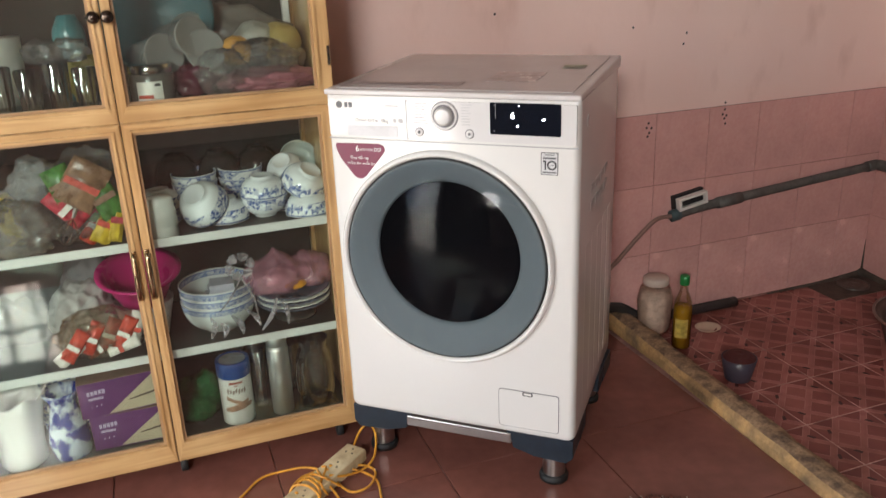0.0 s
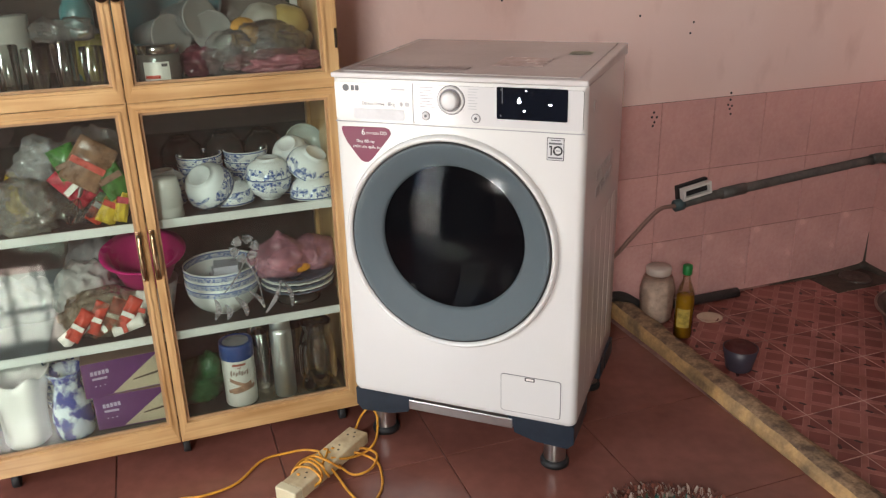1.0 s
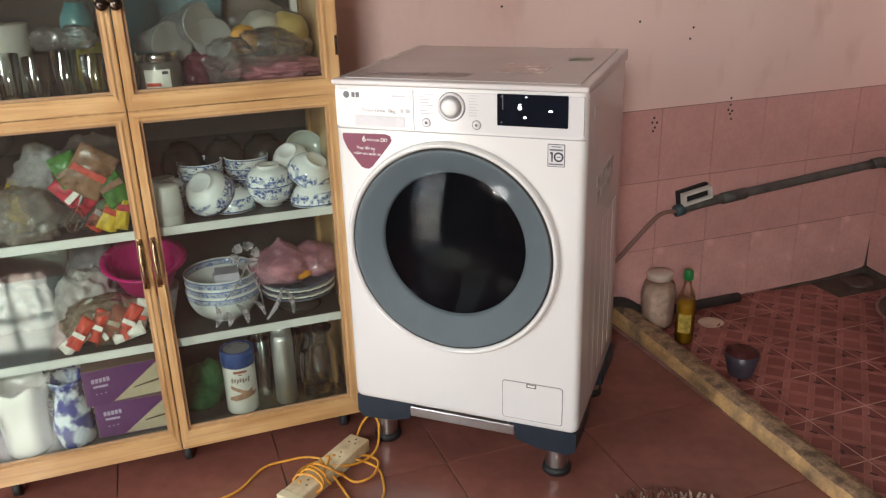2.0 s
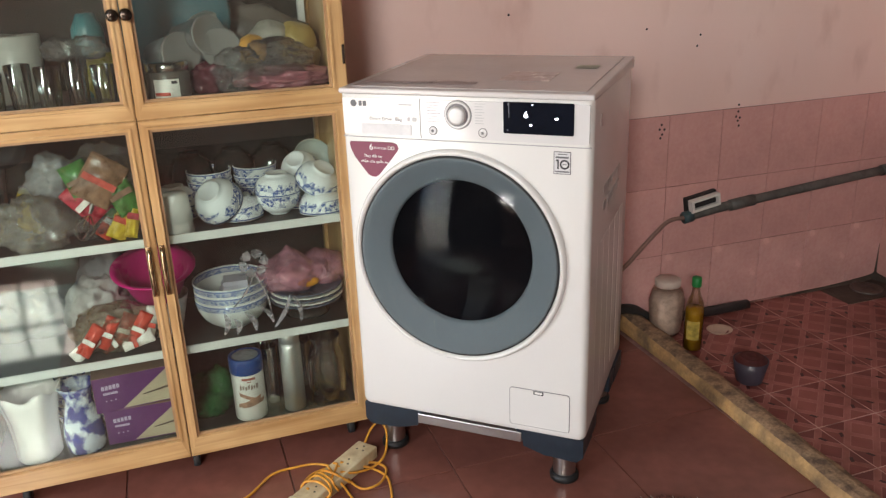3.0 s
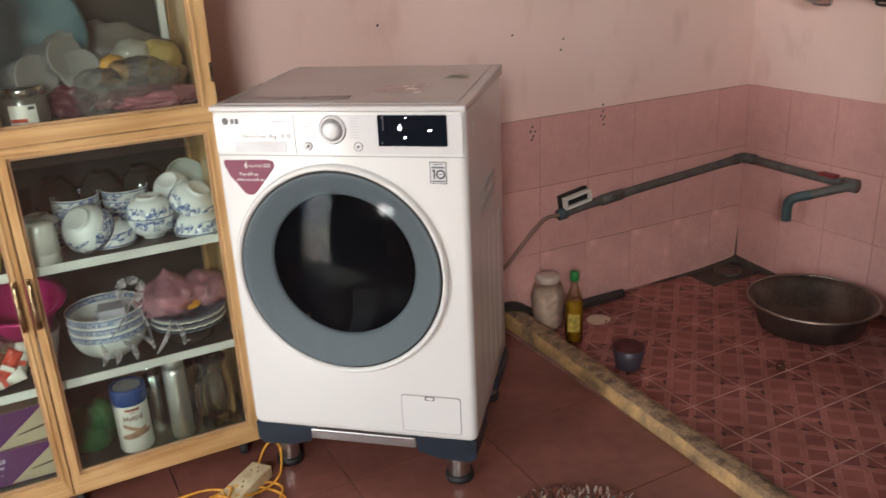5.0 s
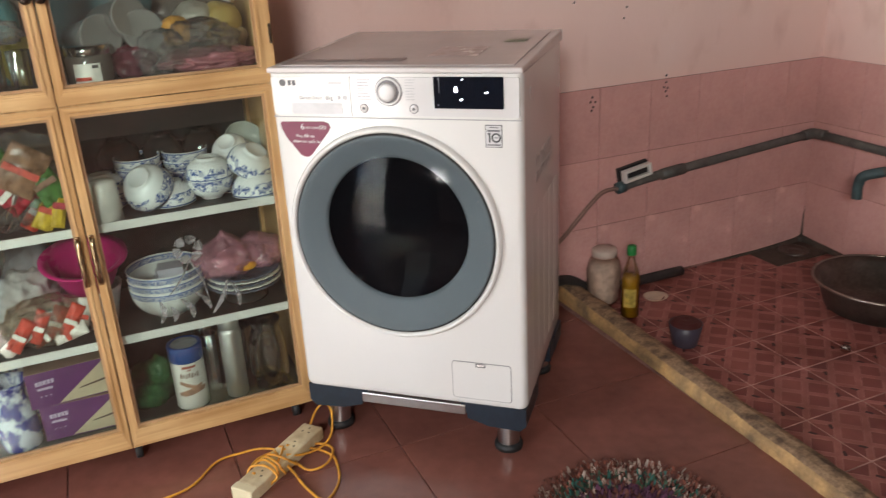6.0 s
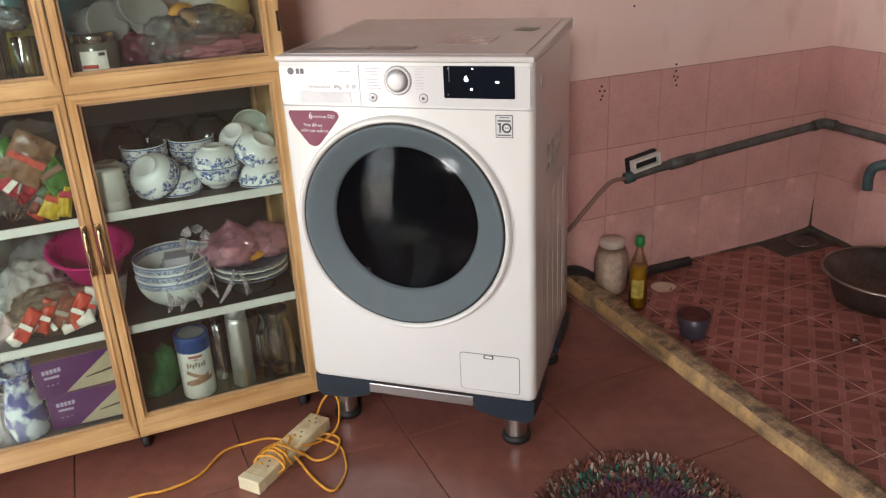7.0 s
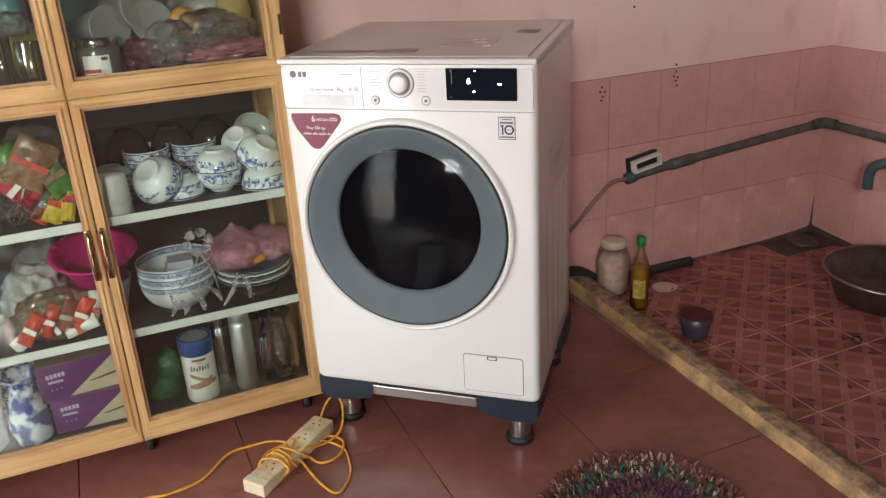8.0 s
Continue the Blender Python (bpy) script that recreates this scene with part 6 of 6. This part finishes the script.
# pans hanging on the walls
hp = thing("hanging_pan", "black frying pan hanging on the pink wall", "pan", pose(1.325, WALL_Y - 0.012, 1.213, 90, 0, 0))
part("pan_bowl", lathe([(0.001, 0.0), (0.062, 0.0), (0.088, 0.036), (0.091, 0.036), (0.066, -0.004), (0.001, -0.004)], 48), DARK, hp, "", True)
part("pan_grip", tube([(0, 0.084, 0.030), (0.0, 0.16, 0.034), (0.0, 0.27, 0.034)], 0.009, 8, flat=0.5), DARK, hp, "", True)
for y, z, r_, mt, lb, gl in ((0.075, 1.165, 0.095, STEEL, "dull aluminium pot hanging on the wall", 0.11), (-0.145, 1.18, 0.105, mat("dark_iron", (0.05, 0.045, 0.042), 0.5, 0.4, var=0.3), "dark iron pan hanging on the wall", 0.06)):
    po = thing("hanging_pot", lb, "pot", pose(WALL_X - 0.012, y, z, 0, -90, 0))
    part("pot_wall", lathe([(0.001, 0.0), (r_ * 0.92, 0.0), (r_, 0.008), (r_, gl), (r_ * 1.04, gl + 0.003), (r_ * 0.96, gl), (r_ * 0.95, 0.012), (0.001, 0.008)], 48), mt, po, "", True)
    part("pot_grip", tube([(-r_ * 0.98, -0.035, gl * 0.6), (-r_ * 1.13, -0.03, gl * 0.6), (-r_ * 1.13, 0.03, gl * 0.6), (-r_ * 0.98, 0.035, gl * 0.6)], 0.005, 8), mt, po, "", True)

# nail holes in the tiles
for i, (x, z) in enumerate(((1.172, 0.705), (1.165, 0.690), (1.184, 0.688), (1.176, 0.672), (1.170, 0.660), (1.478, 0.722), (1.470, 0.705), (1.486, 0.700), (1.478, 0.690), (1.484, 0.672), (1.478, 0.745))):
    part("nail_hole", moved(lathe([(0.0045, 0), (0.0032, 0.0012), (0.001, 0.0012)], 8), up_axis(x, WALL_Y - 0.0062, z)), DARK, wall_back)
for x, z in ((1.305, 0.99), (1.295, 0.955), (1.10, 1.02), (0.62, 1.09)):
    part("nail_hole", moved(lathe([(0.004, 0), (0.003, 0.0012), (0.001, 0.0012)], 8), up_axis(x, WALL_Y - 0.0002, z)), DARK, wall_back)

# ---- floor goods ----
SX, SY, SA, length = -0.222, -0.208, 39.4, 0.285
SM = pose(SX, SY, 0, 0, 0, SA)
strip = thing("extension_socket", "yellowed plastic extension socket wound with its yellow cord", "extension socket", SM)
part("socket_body", boxb(0.012, -0.031, 0.0, length, 0.031, 0.034, 0.004, 3), CREAM, strip)
part("end_cap", boxb(-0.014, -0.032, 0.0, 0.0115, 0.032, 0.035, 0.003), mat("pale_cap", (0.74, 0.66, 0.44), 0.45), strip, "cleaner pale end")
for k in range(4):
    x = 0.05 + k * (length - 0.085) / 3
    for dx, dy in ((0, 0.010), (0, -0.010), (0.018, 0.0)):
        part("socket_hole", moved(lathe([(0.0030, 0), (0.0030, 0.0006), (0.001, 0.0006)], 8), Matrix.Translation((x + dx, dy, 0.0338))), DARK, strip)


def cord(points):
    inv = SM.inverted()
    part("cord", tube([inv @ Vector(p) for p in points], 0.0033, 7, 8), CORD, strip, "yellow twin cord", True)


cordl = []
for k in range(4):
    x = 0.055 + 0.026 * k
    for q in range(9):
        a = 2 * math.pi * q / 9
        cordl.append((x + 0.02 * q / 9 + 0.016 * math.sin(a + k), 0.040 * math.cos(a) * (1 + 0.2 * math.sin(3 * a + k)), 0.020 + 0.024 * math.sin(a)))
part("cord", tube(cordl, 0.0032, 7, 5), CORD, strip, "yellow twin cord", True)
cord([(-0.012, -0.016, 0.02), (0.018, 0.018, 0.045), (0.045, 0.022, 0.062), (0.055, -0.012, 0.05), (0.034, -0.07, 0.02), (-0.004, -0.096, 0.006), (-0.06, -0.125, 0.02), (-0.10, -0.13, 0.036)])
cord([(-0.11, -0.085, 0.036), (-0.069, -0.087, 0.02), (-0.020, -0.095, 0.006), (0.013, -0.144, 0.005), (0.012, -0.20, 0.005), (-0.006, -0.262, 0.005), (-0.052, -0.31, 0.005), (-0.080, -0.25, 0.005), (-0.098, -0.17, 0.012), (-0.125, -0.10, 0.038)])
cord([(-0.10, -0.10, 0.036), (-0.085, -0.125, 0.012), (-0.057, -0.178, 0.006), (-0.01, -0.176, 0.009), (0.022, -0.12, 0.006), (0.0, -0.08, 0.006), (-0.05, -0.075, 0.012), (-0.09, -0.09, 0.036)])
cord([(-0.15, -0.12, 0.038), (-0.135, -0.075, 0.012), (-0.114, -0.05, 0.005), (-0.15, -0.025, 0.005), (-0.196, -0.021, 0.005), (-0.263, -0.030, 0.005), (-0.338, -0.104, 0.005), (-0.421, -0.123, 0.005), (-0.50, -0.115, 0.005), (-0.75, -0.15, 0.005)])
cord([(-0.19, -0.17, 0.037), (-0.20, -0.12, 0.012), (-0.165, -0.07, 0.006), (-0.12, -0.06, 0.008), (-0.10, -0.09, 0.034), (-0.13, -0.155, 0.036)])

# round rag rug
rug = thing("rag_rug", "round shaggy rag rug of brown, white, teal and purple strips", "rug", pose(0.535, -0.725, 0) @ Matrix.Diagonal((0.94, 0.94, 1, 1)))
part("rug_base", lathe([(0.001, 0), (0.235, 0), (0.235, 0.008), (0.001, 0.010)], 48), mat("rug_base", (0.05, 0.03, 0.03), 0.9), rug)
RUGS = {"brown": (0.12, 0.040, 0.028), "rust": (0.20, 0.062, 0.04), "white": (0.36, 0.27, 0.22), "teal": (0.026, 0.10, 0.08), "green": (0.045, 0.085, 0.05), "plum": (0.085, 0.028, 0.06), "ochre": (0.26, 0.15, 0.05)}
rng = random.Random(7)
tufts = {k: ([], []) for k in RUGS}
for i in range(5200):
    r_ = 0.245 * math.sqrt(rng.random())
    a = rng.random() * 2 * math.pi
    u = r_ / 0.245 + rng.uniform(-0.06, 0.06)
    ring = ("brown", "brown", "rust", "white") if u > 0.8 else ("teal", "teal", "green", "brown", "brown", "white") if u > 0.58 else ("plum", "plum", "plum", "brown") if u > 0.3 else ("ochre", "brown", "green", "plum")
    vs, fs = tufts[rng.choice(ring)]
    L_, w_ = rng.uniform(0.016, 0.030), rng.uniform(0.0022, 0.0042)
    d = a + rng.uniform(-1.1, 1.1)
    lean = rng.uniform(0.3, 1.2)
    base = Vector((r_ * math.cos(a), r_ * math.sin(a), 0.007))
    dirv = Vector((math.cos(d) * math.sin(lean), math.sin(d) * math.sin(lean), math.cos(lean)))
    side = Vector((-math.sin(d + rng.uniform(-1, 1)), math.cos(d), 0)).normalized() * w_
    n0 = len(vs)
    mid, tip = base + dirv * L_ * 0.55, base + dirv * L_ + Vector((0, 0, -0.004))
    for q in (base - side, base + side, mid + side * 1.1, mid - side * 1.1, tip + side * 0.6, tip - side * 0.6):
        vs.append(tuple(q))
    fs += [(n0, n0 + 1, n0 + 2, n0 + 3), (n0 + 3, n0 + 2, n0 + 4, n0 + 5)]
for k, (vs, fs) in tufts.items():
    me = bpy.data.meshes.new("tufts")
    me.from_pydata(vs, [], fs)
    me.materials.append(mat("rag_" + k, RUGS[k], 0.9, var=0.35, scale=60))
    ob = new("pile", me)
    ob.parent = rug
    tagged(ob, k + " rag strips", kind="stuff")

# ---- tiles ----
def tile_mesh(name, w, h, t, material, bevel=0.0008):
    b = boxb(0, 0, 0, w, h, t)
    top = [e for e in b.edges if all(v.co.z > t * 0.5 for v in e.verts)]
    bmesh.ops.bevel(b, geom=top, offset=bevel, segments=1, affect="EDGES")
    me = bpy.data.meshes.new(name)
    b.to_mesh(me)
    b.free()
    me.materials.append(material)
    return me


JOINT = mat("stained_joint", (0.30, 0.155, 0.135), 0.9, var=0.5, scale=5, col2=(0.07, 0.035, 0.028))
rng = random.Random(3)
P = 0.405
cache = {}


def lay(name, parent, w, h, t, material, m):
    key = (round(w, 3), round(h, 3), material.name)
    if key not in cache:
        cache[key] = tile_mesh(name, w, h, t, material)
    ob = new(name, cache[key])
    ob.parent = parent
    ob.matrix_basis = m
    return ob


for i in range(-7, 3):
    for j in range(-10, 2):
        x0, x1 = 0.190 + P * i, 0.190 + P * (i + 1) - 0.003
        y0, y1 = -0.182 + P * j, -0.182 + P * (j + 1) - 0.003
        x0, x1, y0, y1 = max(x0, LEFT_X), min(x1, KERB_X + 0.012), max(y0, REAR_Y), min(y1, WALL_Y - 0.001)
        if x1 - x0 > 0.02 and y1 - y0 > 0.02:
            lay("tile", floor_bed, x1 - x0, y1 - y0, 0.005, FLOOR_TILE, pose(x0, y0, -0.0045 + rng.uniform(0, 0.0006)))
for i in range(0, 7):
    for j in range(-11, 5):
        x0, x1 = 1.018 + 0.206 * i, 1.018 + 0.206 * (i + 1) - 0.0042
        y0, y1 = -0.347 + 0.206 * j, -0.347 + 0.206 * (j + 1) - 0.0042
        x1, y1 = min(x1, WALL_X - 0.001), min(y1, WALL_Y - 0.001)
        if x1 - x0 > 0.01 and y1 - y0 > 0.01:
            lay("tile", wet_bed, x1 - x0, y1 - y0, 0.005, LATTICE, pose(x0, y0, WET_Z - 0.0052 + rng.uniform(0, 0.0008)))
part("tile_bed", boxb(0.19, WALL_Y - 0.0025, WET_Z, WALL_X, WALL_Y + 0.001, 0.734), JOINT, wall_back, "stained tile joints")
part("tile_bed", boxb(WALL_X - 0.0025, -0.455, WET_Z, WALL_X + 0.001, WALL_Y - 0.003, 0.734), JOINT, wall_side, "stained tile joints")
for i in range(-5, 6):
    for r in range(3):
        x0, x1 = 1.205 + 0.2125 * i, 1.205 + 0.2125 * (i + 1) - 0.0024
        x1 = min(x1, WALL_X - 0.001)
        z0 = -0.015 + 0.25 * r
        if x1 - x0 > 0.02:
            lay("tile", wall_back, x1 - x0, 0.2480, 0.006, TILE_PALE if r == 0 else TILE_PINK, pose(x0, WALL_Y + 0.0005 - rng.uniform(0, 0.0012), z0, 90, 0, 0))
for j in range(5):
    for r in range(3):
        y1 = WALL_Y - 0.007 - 0.2045 * j
        y0 = max(y1 - 0.2033, -0.455)
        if y1 - y0 > 0.02:
            lay("tile", wall_side, y1 - y0, 0.2488, 0.006, TILE_PINK, pose(WALL_X + 0.0005 - rng.uniform(0, 0.0012), y1, -0.015 + 0.25 * r, 90, 0, -90))
